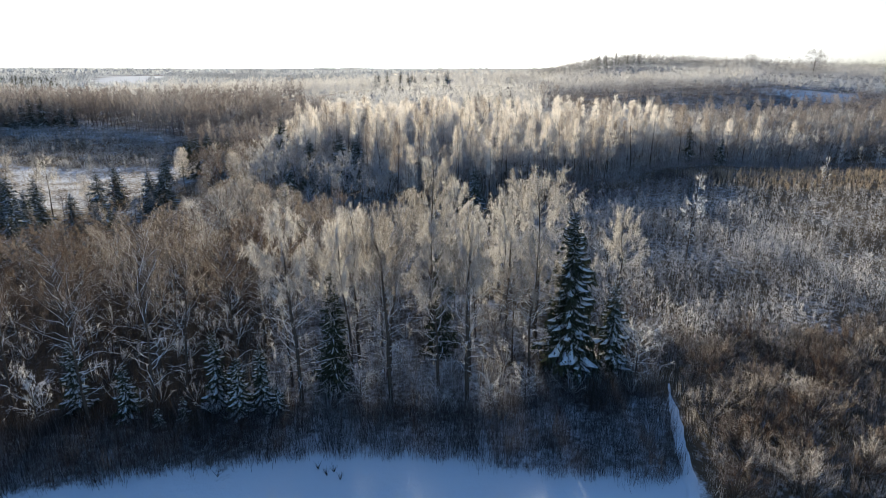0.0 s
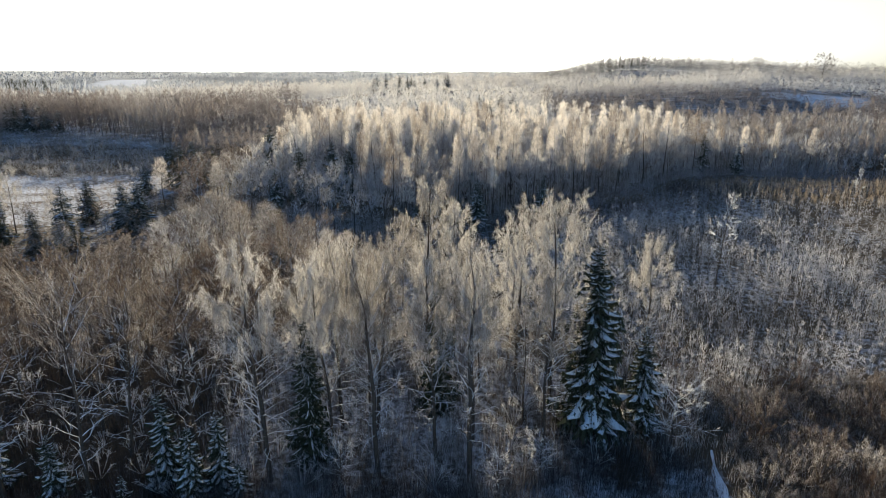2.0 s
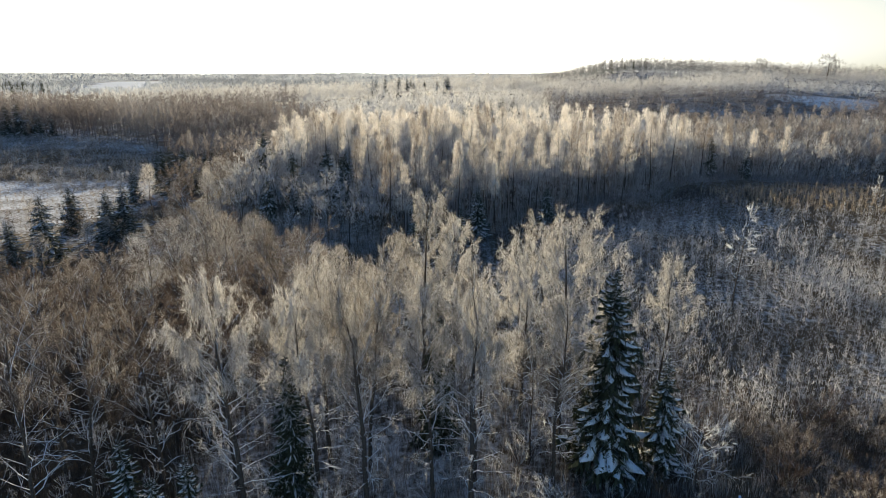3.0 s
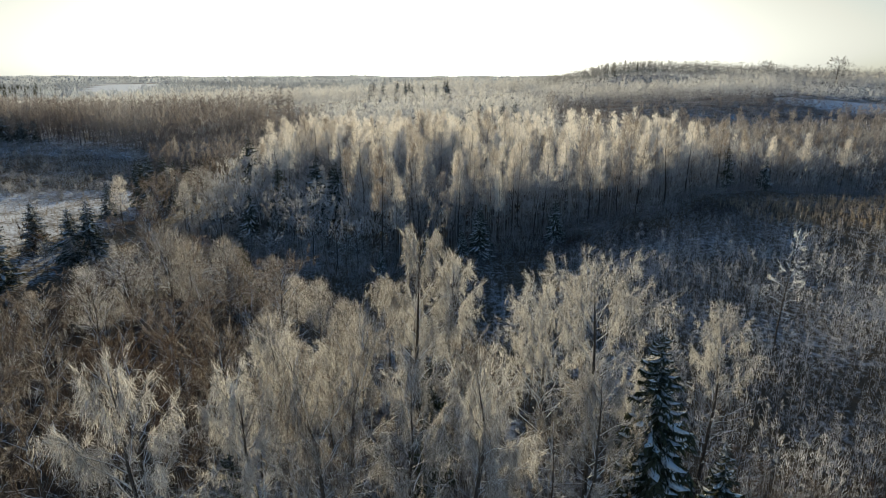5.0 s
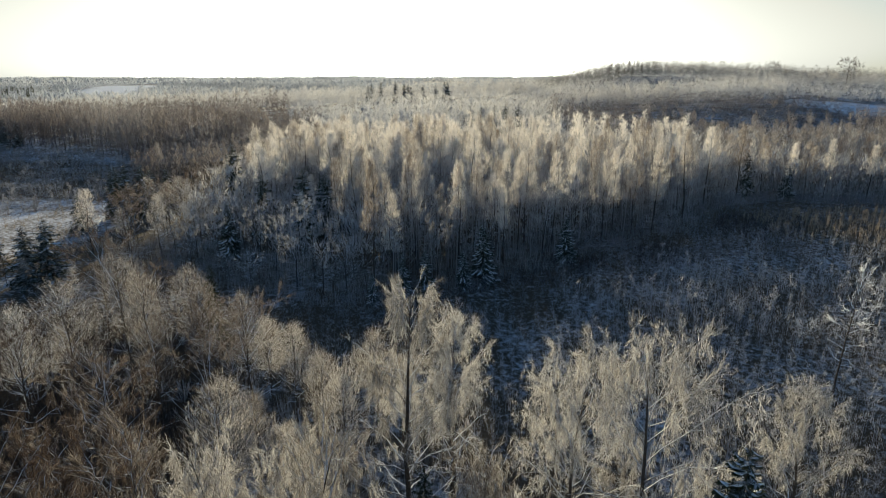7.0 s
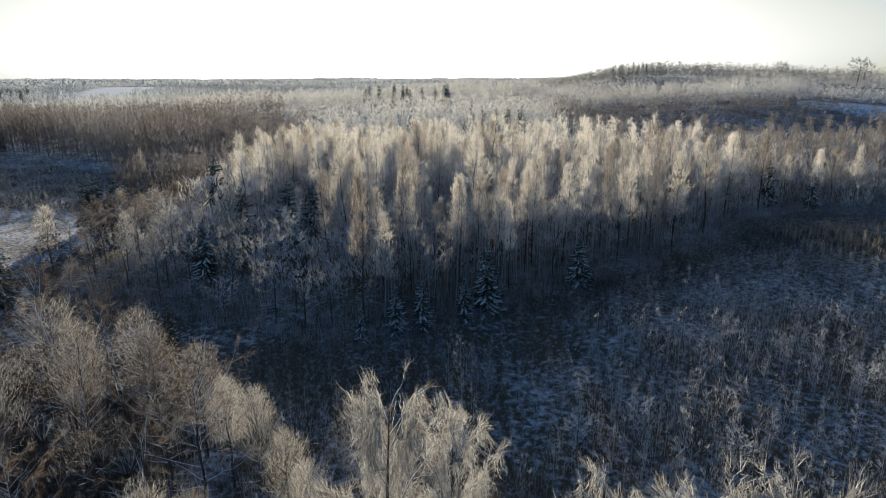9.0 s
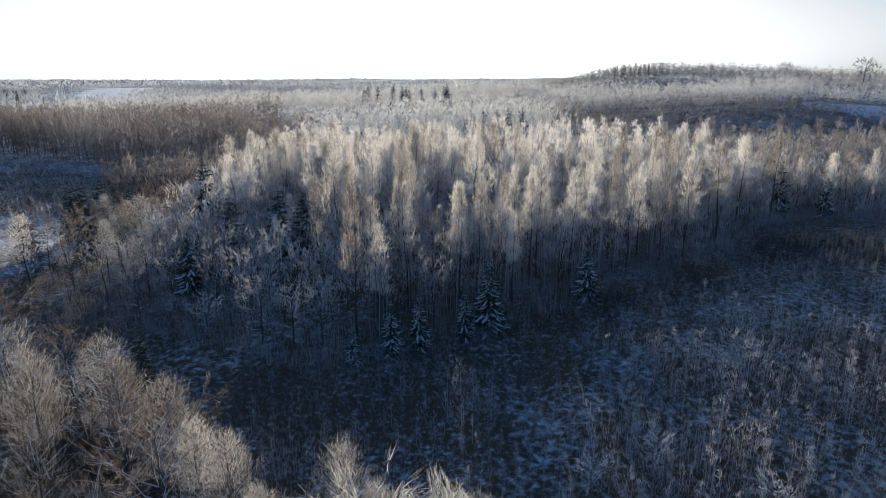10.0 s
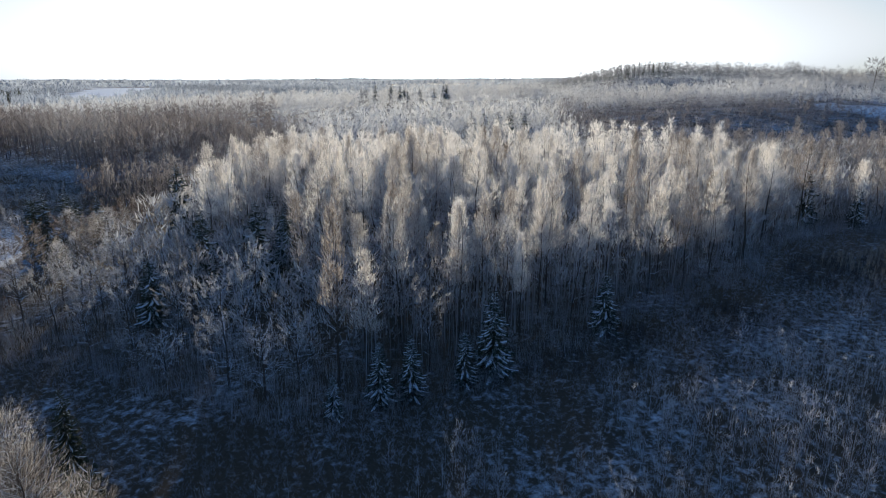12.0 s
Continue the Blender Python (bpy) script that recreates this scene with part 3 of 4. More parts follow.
def plant(rows, name, label, category, group, x, y, size, turn, lean=(0, 0), wide=1.0):
    """Stands a tree with its parts on the ground."""
    root = thing(name, label, category, group)
    for nm, me in rows:
        part(nm, me, root)
    root.matrix_basis = pose(x, y, float(land(x, y)), lean[0], lean[1], turn) @ Matrix.Diagonal((size * wide, size * wide, size, 1))
    return root


def near_spruce(seed, x, y, height, radius, step, boughs, snow, label, group):
    """A spruce near the camera: each bough is a part, and carries its own snow."""
    rng = np.random.default_rng(seed)
    root = thing("spruce_tree", label, "spruce tree", group)
    part("trunk", spruce_trunk(height), root)
    for row in bough_places(seed, height, radius, step, boughs):
        nd, thin, heavy = BOUGHS[int(rng.integers(5))]
        wh = heavy if snow > 0.8 else thin
        b = part("bough", nd, root)
        b.matrix_basis = bough_matrix(row)
        if rng.uniform() < snow:
            part("snow", wh, b, "white lying snow")
    root.matrix_basis = pose(x, y, float(land(x, y)), 0, 0, rng.uniform(0, 360))


def plant_all():
    rng = np.random.default_rng(5)
    taken = []

    def free(x, y, gap):
        if any((x - a) ** 2 + (y - b) ** 2 < gap * gap for a, b in taken):
            return False
        taken.append((x, y))
        return True

    turn = lambda: rng.uniform(0, 360)
    # the birches that stand out: x, y, height, kind
    for x, y, h, k in ((-14.0, 54, 20.2, 0), (-5.2, 55, 20.0, 1), (2.4, 54.5, 20.2, 1), (9.2, 59, 16.5, 3), (10.6, 64.8, 20.4, 4),
                       (-1.6, 71.2, 21.0, 0), (1.4, 74, 17.8, 3), (20.6, 69.5, 15.6, 3), (-0.4, 56.6, 18.2, 3), (2.9, 60, 18.0, 1), (-5.8, 61, 18.0, 4), (-9.2, 61.5, 18.2, 1), 
                       (7.6, 67.5, 17.4, 4), (-9.4, 57.5, 18.0, 0)):
        taken.append((x, y))
        plant(KEY_BIRCH[k], "birch_tree", "tall frosted birch with hanging twigs at the edge of the grove", "birch tree", "birches of the near grove", x, y, 1.05 * h / 20.0, turn(), rng.uniform(-2, 2, 2), 1.14)
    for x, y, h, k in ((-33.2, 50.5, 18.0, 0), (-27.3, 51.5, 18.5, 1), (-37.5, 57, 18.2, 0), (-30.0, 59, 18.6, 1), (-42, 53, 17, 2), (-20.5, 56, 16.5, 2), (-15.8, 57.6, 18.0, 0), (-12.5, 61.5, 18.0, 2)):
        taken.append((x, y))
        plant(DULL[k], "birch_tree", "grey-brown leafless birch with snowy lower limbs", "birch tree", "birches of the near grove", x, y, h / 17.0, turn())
    for x, y, h, r, sn in ((13.6, 61.2, 18.2, 3.9, 0.82), (18.4, 61.3, 10.8, 2.3, 0.82), (-11.0, 56.6, 13.4, 2.2, 0.6), (-0.2, 64.5, 14.5, 2.1, 0.2), (-25.6, 104.5, 9.8, 1.9, 0.6)):
        taken.append((x, y))
        near_spruce(int(100 + x), x, y, h, r, 0.6, 10, sn, "dark green spruce with snow on its boughs among leafless trees", "spruces of the near grove")
    for x, y, h, r in ((-29.8, 51.3, 6.2, 1.7), (-22.0, 53.5, 8.4, 1.9), (-19.4, 52.0, 6.6, 1.8), (-17.6, 53.3, 7.2, 1.8), (-15.8, 52.2, 3.4, 1.3), (-26.5, 50.2, 2.0, 1.0), (-24.4, 51.0, 2.6, 0.9), (-35.5, 53.0, 8.0, 1.9)):
        taken.append((x, y))
        near_spruce(int(200 + x * 3), x, y, h, r, 0.5, 9, 0.85, "young spruce heaped with snow under bare birches", "young spruces under the grove")
    for x, y, h, k in ((20.4, 58.6, 6.6, 0), (8.2, 54.6, 4.2, 1), (-8.0, 53.4, 4.6, 1), (4.6, 53.2, 3.6, 0), (-38.0, 50.5, 5.0, 1)):
        taken.append((x, y))
        plant(BARE[k], "bare_tree", "small bare tree with thick white rime on its limbs", "tree", "rimed small trees", x, y, h / 6.0, turn())
    for x, y, h in ((38.0, 91.6, 14.5), (82.0, 130, 9.5), (50, 104, 7.0)):
        plant(POLE[0], "thin_birch", "thin lone birch with sparse snowy limbs above the saplings", "birch tree", "lone birches in the field", x, y, h / 12.0, turn())
    # spruces farther off: x, y, height, kind
    for x, y, h, k in ((-73, 160.4, 7.6, 1), (-71.2, 132, 8.6, 1), (-60.9, 125.6, 8.6, 1), (-58.6, 127.2, 9.2, 1), (-64.6, 113, 10.6, 2), (-67.5, 109, 7.6, 1), (-78.5, 116, 9.0, 2), (-74.5, 107, 8.6, 1), (-70.5, 98, 9.6, 2), (-81, 112, 10, 1), (-86, 117, 11, 2), (-66.2, 91, 8.6, 2), (-72, 103, 6.5, 1),
                       (-93, 120, 10, 2), (-99, 128, 10, 1), (-89, 108, 9.5, 2), (-76, 95, 9, 1), (-104, 136, 11, 2), (-62, 97, 5.5, 1)):
        taken.append((x, y))
        plant(SPRUCE[k], "spruce_tree", "dark spruce with light snow at the edge of the meadow", "spruce tree", "spruces by the meadow", x, y, 1.08 * h / SPRUCE_TALL[k], turn(), (0, 0), 1.5)
    for x, y, h, k in ((6.5, 124.3, 8.8, 0), (3.5, 122.5, 5.5, 0), (20.5, 134, 7.2, 0), (-4.8, 119.0, 6.0, 0), (-1.8, 120.2, 6.2, 0), (-8.8, 116.6, 4.0, 0), (-44.6, 171, 14.5, 2), (-32, 148, 11.5, 1), (-25, 150, 12, 1), (-21, 151, 11, 1),
                       (74.7, 188, 11, 2), (84, 186, 8, 0), (-73, 174, 10.4, 1), (-70.5, 171, 10.8, 1), (-68, 170, 11.4, 1), (-65.5, 172, 11.0, 1), (-63, 171, 10.2, 1), (-60.8, 174, 9.8, 1), (-66.8, 175, 11.0, 1), (-28.9, 171, 9.0, 1), (-22.4, 154, 9.8, 1), (-35, 138, 8.5, 0)):
        taken.append((x, y))
        plant(SPRUCE[k], "spruce_tree", "snow-dusted spruce at the foot of the wooded ridge", "spruce tree", "spruces of the ridge", x, y, 1.08 * h / SPRUCE_TALL[k], turn(), (0, 0), 1.08)
    for x, y, h, k in [(-46 + 5 * i + 3 * math.sin(i * 5), 432 + 8 * math.sin(i * 3), 10 + 1.6 * math.sin(i * 7), 1 + i % 2) for i in range(11)] + [(12 + 5 * i, 300 + 4 * (i % 2), 13, 2) for i in range(5)] + [
            (-224 + 4.6 * i + 3 * math.sin(i * 4), 292 + 5 * math.sin(i * 2.3), 13 + 2 * math.sin(i), 1 + i % 2) for i in range(12)]:
        plant(SPRUCE_FAR[k], "spruce_tree", "tall dark spruce above the frosted wood far off", "spruce tree", "far spruces", x, y, h / SPRUCE_TALL[k], turn(), (0, 0), 1.5)
    for x, y, h in ((255, 440, 18), (246, 512, 14), (190, 505, 9), (205, 520, 8), (180, 500, 8), (232, 505, 9)):
        plant(ROUND[0], "skyline_tree", "large round bare tree on the crest of the hill", "tree", "trees on the skyline", x, y, h / 14.0, turn())
    plant(ROUND[0], "skyline_tree", "tall thin tree with a small high crown", "tree", "trees on the skyline", 243, 346, 20 / 14.0, turn(), (0, 0), 0.4)
    # trees of the ridge front that stand out
    for x, y, h, k, w in ((-9.1, 121.5, 19.0, 2, 0.9), (-6.6, 125, 13.5, 5, 1.3), (-2.7, 162, 13.0, 5, 1.0), (9, 138, 13.5, 3, 1.2), (14, 146, 14.0, 1, 1.2), (-60, 141, 11.5, 3, 1.5)):
        taken.append((x, y))
        plant(RIDGE_KIND[k], "ridge_birch", "tall pointed birch standing out from the ridge wood", "birch tree", "birches at the front of the ridge", x, y, h / 16.0, turn(), (0, 0), w)
    for x, y, h in ((-27.4, 123.5, 4.6), (-31, 125, 4.2), (-20, 121, 8), (-16, 119.5, 7.5), (-13, 121, 7)):
        taken.append((x, y))
        plant(BARE[0] if h == 4.6 else BARE_GREY[0], "bare_tree", "spreading bare tree white with rime at the wood's edge", "tree", "rimed small trees", x, y, h / 6.0, turn())
    # pale domed alders at the back of the grove, and tall ones before the meadow
    for x, y, h in ((-9.4, 84.0, 10.2), (-12.6, 88.6, 10.4), (-15.6, 91.2, 10.0), (-19.0, 94.8, 10.3), (-5.2, 88.0, 10.0), (-2.8, 85.8, 8.8), (-7.2, 80.6, 10.4),
                    (-70, 119, 8.5), (-88, 112, 10.0)):
        taken.append((x, y))
        plant(PALE[int(rng.integers(3))], "alder_tree", "domed alder, its fine twigs pale with frost", "alder tree", "alders of the near grove", x, y, h / 13.0, turn(), rng.uniform(-2, 2, 2))
    for x, y, h, w in ((-79, 121, 13.2, 1.3), (-84.5, 126, 12.0, 1.3), (-92, 128, 13.2, 1.2), (-98.5, 123, 13.8, 1.3), (-72.5, 123, 9.0, 1.3), (-88, 121, 11.5, 1.2)):
        taken.append((x, y))
        plant(BIRCH[int(rng.integers(4))], "birch_tree", "pale frosted birch beside dark spruces by the meadow", "birch tree", "birches by the meadow", x, y, h / 17.0, turn(), (0, 0), w)
    # the rest of the grove
    for x, y in scatter(21, GROVE, 4.8):
        if y < 52 + max(0, (x - 4) * 0.2) or not free(x, y, 3.2):
            continue
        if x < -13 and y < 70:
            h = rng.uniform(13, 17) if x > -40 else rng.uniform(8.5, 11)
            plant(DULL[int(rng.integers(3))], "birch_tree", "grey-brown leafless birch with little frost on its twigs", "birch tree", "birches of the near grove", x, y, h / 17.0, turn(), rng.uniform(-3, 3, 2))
        elif x < -14 and rng.uniform() < 0.93 or y > 76 and x < -4:
            h = rng.uniform(10, 13.5) if x < -14 else rng.uniform(8, 10.5)
            h = max(5.0, min(h, 27.0 - 0.22 * y)) if x < -38 else h
            pale = y > 72 and rng.uniform() < max((x + 25) / 20, 0.75 if 87 + 0.1 * abs(x + 20) < y < 101 and x > -48 else 0)
            kind = PALE[int(rng.integers(3))] if pale else SPARSE[int(rng.integers(3))] if x < -46 else ALDER[int(rng.integers(4))]
            says = "domed alder, its fine twigs pale with frost" if pale else "brown leafless alder with frosted twig tips"
            plant(kind, "alder_tree", says, "alder tree", "alders of the near grove", x, y, h / 13.0, turn(), rng.uniform(-3, 3, 2))
        else:
            h = rng.uniform(11, 16) - max(0, y - 66) * 0.15
            plant(BIRCH[int(rng.integers(4))], "birch_tree", "frosted birch with fine hanging twigs among others", "birch tree", "birches of the near grove", x, y, h / 17.0, turn(), rng.uniform(-3, 3, 2))
    for x, y in scatter(25, HEDGE, 4.6):
        if y < 136 and free(x, y, 3.0):
            plant(PALE[int(rng.integers(3))] if rng.uniform() < 0.2 else SPARSE[int(rng.integers(3))], "alder_tree", "low brown alder among the spruces by the meadow", "alder tree", "alders by the meadow", x, y, rng.uniform(4, 6.5) / 13.0, turn(), rng.uniform(-3, 3, 2))
    for x, y in scatter(24, LEFT_WOOD, 3.6):
        if free(x, y, 2.4):
            plant(PALE[int(rng.integers(3))] if rng.uniform() < 0.45 else SPARSE[int(rng.integers(3))], "alder_tree", "tan leafless alder between the meadow and the ridge", "alder tree", "alders by the meadow", x, y, (rng.uniform(6.5, 10.5) if y > 138 else rng.uniform(3.5, 5.5)) / 13.0, turn(), rng.uniform(-3, 3, 2))
    for x, y, h in ((22.2, 66, 6), (24.0, 63.4, 5), (21.6, 63.6, 5.5), (26.5, 66.5, 4.5)):
        plant(ALDER[int(rng.integers(4))], "alder_tree", "small round brown alder behind the path", "alder tree", "alders behind the path", x, y, h / 13.0, turn(), (0, 0), 1.2)
    for x, y, h in RIMED:
        plant(BARE[1], "rimed_bush", "round low bush white with rime among the saplings", "bush", "rimed bushes in the field", x, y, h / 6.0, turn(), (0, 0), 1.15)
    # the ridge: the front rows are things, the rest one wood
    pts = scatter(22, RIDGE, 4.9)
    pts = pts[np.argsort(np.hypot(pts[:, 0] * 0.7, pts[:, 1] - 60))]
    rest, n = [], 0
    for x, y in pts:
        h = rng.choice([rng.uniform(9, 13), rng.uniform(13, 18.5)], p=[0.4, 0.6]) - max(0, min(2, (-20 - x) * 0.12)) - (0.5 if x > 60 else 0)
        h = rng.uniform(7.0, 10.0) if x < -18 and y < 160 else (rng.uniform(14.5, 18) if x > -44 else rng.uniform(9, 12)) if x < 5 and y > 158 else h
        h = rng.uniform(6, 8.5) if -54 < x < -37 and y < 172 else h
        if n < 300 and free(x, y, 2.6):
            n += 1
            low = x < 2 and y < 134 - (x + 10) * 0.6 or rng.uniform() < 0.12
            if low:
                plant(RIDGE_GREY[int(rng.integers(3))], "alder_tree", "low grey alder with rimed limbs at the foot of the ridge", "alder tree", "alders at the foot of the ridge", x, y, rng.uniform(0.6, 0.95), turn(), rng.uniform(-3, 3, 2))
            else:
                plant(RIDGE_KIND[int(rng.integers(6))], "ridge_birch", "slender frosted birch in the dense wood of the ridge", "birch tree", "birches at the front of the ridge", x, y, h / 16.0, turn(), rng.uniform(-2, 2, 2), rng.uniform(0.95, 1.4))
        elif n >= 300:
            rest.append((x, y, h))
    return np.array(rest)


RIDGE_REST = plant_all()


# ---- woods that nobody could count ----
def wood(name, label, protos, height, places, material, seed, stout=1.0):
    """One mesh of many trees, each a turned and scaled copy of one of a few shapes."""
    rng = np.random.default_rng(seed)
    soup = Soup()
    pick = rng.integers(0, len(protos), len(places))
    for k, (v, f) in enumerate(protos):
        p = places[pick == k]
        n = len(p)
        if not n:
            continue
        a, s = rng.uniform(0, 6.3, n), p[:, 2] / height
        w = s ** stout * rng.uniform(0.8, 1.3, n)
        ca, sa = np.cos(a) * w, np.sin(a) * w
        x = v[None, :, 0] * ca[:, None] - v[None, :, 1] * sa[:, None] + p[:, 0:1]
        y = v[None, :, 0] * sa[:, None] + v[None, :, 1] * ca[:, None] + p[:, 1:2]
        z = v[None, :, 2] * s[:, None] + land(p[:, 0], p[:, 1])[:, None]
        fs = f[None] + (np.arange(n) * len(v))[:, None, None]
        soup.add(np.stack([x, y, z], -1).reshape(-1, 3), fs.reshape(-1, 3))
    return tagged(new(name, soup.mesh(name, material, True)), label, "woodland", "", "stuff")


mid = []
for i in range(6):
    stem = Soup()
    tube(stem, [(0, 0, -0.3), (0, 0, 13.0)], [0.12, 0.03], 3)
    mid.append(joined([stem, plume(90 + i, 16.0, 1.9 + 0.2 * i, 300, 0.8, 0.105, 0.42, 0.85 + 0.08 * i, 5, 0.38)]).arrays())
far = [plume(95 + i, 16.0, 2.6 + 0.25 * i, 60, 1.5, 0.25, 0.3, 0.45 + 0.1 * i, 3, 0.5).arrays() for i in range(6)]


def clump(seed):
    """A piece of far wood some twelve metres wide: crowns side by side."""
    rng = np.random.default_rng(seed)
    s = Soup()
    for k in range(6):
        v, f = plume(seed * 7 + k, rng.uniform(9, 14), rng.uniform(1.8, 3.0), 9, 3.2, 0.85, 0.25, 0.6, 2, 0.3).arrays()
        s.add(v + [rng.uniform(-7, 7), rng.uniform(-7, 7), 0], f)
    return s.arrays()


clumps = [clump(200 + i) for i in range(5)]


def canopy(seed):
    """A wide piece of far forest: a low fringe of tips."""
    rng = np.random.default_rng(seed)
    s = Soup()
    n = 40
    base = np.column_stack([rng.uniform(-26, 26, n), rng.uniform(-26, 26, n), rng.uniform(3, 9, n)])
    way = np.column_stack([rng.normal(0, 0.5, (n, 2)), np.ones(n)])
    blades(s, rng, base, way, rng.uniform(3, 5, n), 5.0)
    return s.arrays()


roofs = [canopy(210 + i) for i in range(4)]
# past this edge the wood is browner, and its colour darkened as if shaded
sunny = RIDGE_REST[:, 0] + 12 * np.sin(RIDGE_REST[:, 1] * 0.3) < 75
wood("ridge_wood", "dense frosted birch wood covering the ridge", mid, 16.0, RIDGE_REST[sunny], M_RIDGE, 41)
wood("low_ridge_wood", "brown leafless wood where the ridge falls away, darkened as in shade", mid, 16.0, RIDGE_REST[~sunny], M_DULL_FAR, 40)


def far_places(seed, near, away, spacing, hlo, hhi, keep):
    """Points in a wide fan ahead, on a lattice, taller and lower by stands, but for the fields kept open."""
    rng = np.random.default_rng(seed)
    half = away * 0.86
    gx, gy = np.meshgrid(np.arange(-half, half, spacing), np.arange(100, away, spacing))
    p = np.column_stack([gx.ravel(), gy.ravel()]) + rng.uniform(-0.5, 0.5, (gx.size, 2)) * spacing
    x, y = p[:, 0], p[:, 1]
    r = np.hypot(x, y)
    p = p[(r > near) & (r < away) & (np.abs(x) < 0.80 * y + 30) & keep(x, y)]
    stand = 0.5 + 0.5 * np.sin(p[:, 0] * 0.021 + 2 * np.sin(p[:, 1] * 0.013)) * np.sin(p[:, 1] * 0.034 + 1.5 * np.sin(p[:, 0] * 0.009))
    h = rng.uniform(hlo, hhi, len(p)) * (0.45 + 0.65 * stand)
    x, y = p[:, 0], p[:, 1]
    h = np.where((x > 55) & (y < 364) & (y > 262), rng.uniform(5.5, 8.5, len(p)), h)
    h = np.where((x > 78 + 0.25 * (420 - y)) & (x < 196) & (y >= 364) & (y < 416), rng.uniform(9.5, 14, len(p)), h)
    h = np.where((x > 60) & (y >= 416) & (y < 478), rng.uniform(5, 9, len(p)), h)
    h = np.where((x >= 196) & (y >= 364) & (y < 430), rng.uniform(4.5, 8, len(p)), h)
    h = np.where((x > 60) & (y >= 478) & (y < 640), rng.uniform(8, 12.5, len(p)), h)
    h = np.where((x < -45) & (y < 215), rng.uniform(3.5, 6.5, len(p)), h)
    h = np.where((x < -85) & (y > 262) & (y < 345), rng.uniform(12.5, 18, len(p)), h)
    return np.column_stack([p, h])


def wooded(x, y):
    open_field = inside(x, y, MEADOW) | inside(x, y, FIELD) | inside(x, y, GROVE) | inside(x, y, RIDGE)
    for zone in SNOWFIELDS:
        open_field |= inside(x, y, zone)
    return ~open_field & (y > 120) & ((x < -60) | (y > 180))


inner = scatter(46, RIDGE, 3.3)
inner = inner[inner[:, 1] > 128 + 0.55 * np.abs(inner[:, 0] + 8)]
shade = []
for i in range(4):
    shade.append(joined([plume(120 + i, 8.0, 2.2, 105, 1.0, 0.14, 0.05, 0.3, 5, 0.4)]).arrays())
wood("ridge_understory", "brown leafless understory between the trunks of the ridge", shade, 8.0, np.column_stack([inner, np.random.default_rng(47).uniform(6, 10, len(inner)) + 3 * (inner[:, 1] > 165)]), M_SHADE, 47)
poles = []
for i in range(4):
    stem = Soup()
    tube(stem, [(0, 0, -0.3), (0.2 * math.sin(i), 0.2 * math.cos(i), 6.0), (0.3, 0.1 * i, 11.0)], [0.085, 0.06, 0.02], 3)
    poles.append(joined([stem, plume(130 + i, 12.0, 0.8, 26, 1.0, 0.05, 0.62, 0.6, 4, 0.4)]).arrays())
front = scatter(69, [(-8, 121), (5, 128), (20, 139), (33, 148), (47, 159), (62, 176), (76, 188), (120, 195), (120, 206), (76, 200), (54, 182), (30, 163), (10, 148), (-8, 136)], 1.9, 0.9)
wood("ridge_poles", "close-set thin trunks of the young wood along the ridge", poles, 12.0, np.column_stack([front, np.random.default_rng(70).uniform(8, 13, len(front))]), M_SHADE, 70)
slope = far_places(42, 150, 640, 4.7, 12, 19, wooded)
on_hill = (slope[:, 0] > 50) & (slope[:, 1] > 262) & (slope[:, 1] < 545) & (slope[:, 0] < 0.78 * slope[:, 1] + 10)
slope = slope[~on_hill]
bank = (slope[:, 0] < -58) & (slope[:, 1] < 350)
slope = slope[~bank]
hill = far_places(142, 150, 640, 3.3, 12, 19, wooded)
left_bank = hill[((hill[:, 1] > 215) | (np.hypot(hill[:, 0] + 62, hill[:, 1] - 166) > 9)) & (hill[:, 0] < -58) & (hill[:, 1] < 350) & (hill[:, 0] > -0.76 * hill[:, 1])]
hill = hill[(hill[:, 0] > 50) & (hill[:, 1] > 262) & (hill[:, 1] < 545) & (hill[:, 0] < 0.72 * hill[:, 1] + 10)]
close = slope[:, 1] < 300
fine = [plume(105 + i, 16.0, 2.7 + 0.22 * i, 56, 1.5, 0.26, 0.2, 0.5 + 0.1 * i, 3, 0.4).arrays() for i in range(6)]
slim = []
for i in range(6):
    stem = Soup()
    tube(stem, [(0, 0, -0.3), (0, 0, 13.0)], [0.12, 0.03], 3)
    slim.append(joined([stem, plume(190 + i, 16.0, 1.9 + 0.15 * i, 96, 1.3, 0.15, 0.2, 0.55 + 0.1 * i, 3, 0.36)]).arrays())
bare_side = (slope[:, 0] < -0.22 * slope[:, 1]) & (slope[:, 1] < 430)
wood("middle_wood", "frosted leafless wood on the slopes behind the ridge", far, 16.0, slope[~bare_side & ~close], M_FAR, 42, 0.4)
low, crest = hill[:, 1] < 364, hill[:, 1] >= 470
wood("hillside_wood", "low brown leafless wood on the side of the hill", fine, 16.0, hill[low], M_DULL_FAR, 46, 0.45)
wood("pale_stand", "pale frosted stand halfway up the hill", fine, 16.0, hill[~low & ~crest], M_FAR, 48, 0.4)
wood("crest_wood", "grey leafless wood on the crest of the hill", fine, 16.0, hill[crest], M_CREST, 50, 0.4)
wood("near_slope_wood", "pale frosted wood just behind the ridge", slim, 16.0, slope[~bare_side & close], M_FAR, 80, 0.6)
wood("meadow_wood", "grey-brown leafless wood behind the meadow", slim, 16.0, left_bank, M_DULL_FAR, 45, 0.7)
wood("far_meadow_wood", "grey-brown leafless wood farther behind the meadow", far, 16.0, slope[bare_side], M_DULL_FAR, 49, 0.7)
wood("distant_wood", "frosted forest far off, paled blue-grey as by haze", clumps, 14.0, far_places(43, 620, 1500, 16.0, 12, 19, wooded), M_HAZED, 43)
fir = []
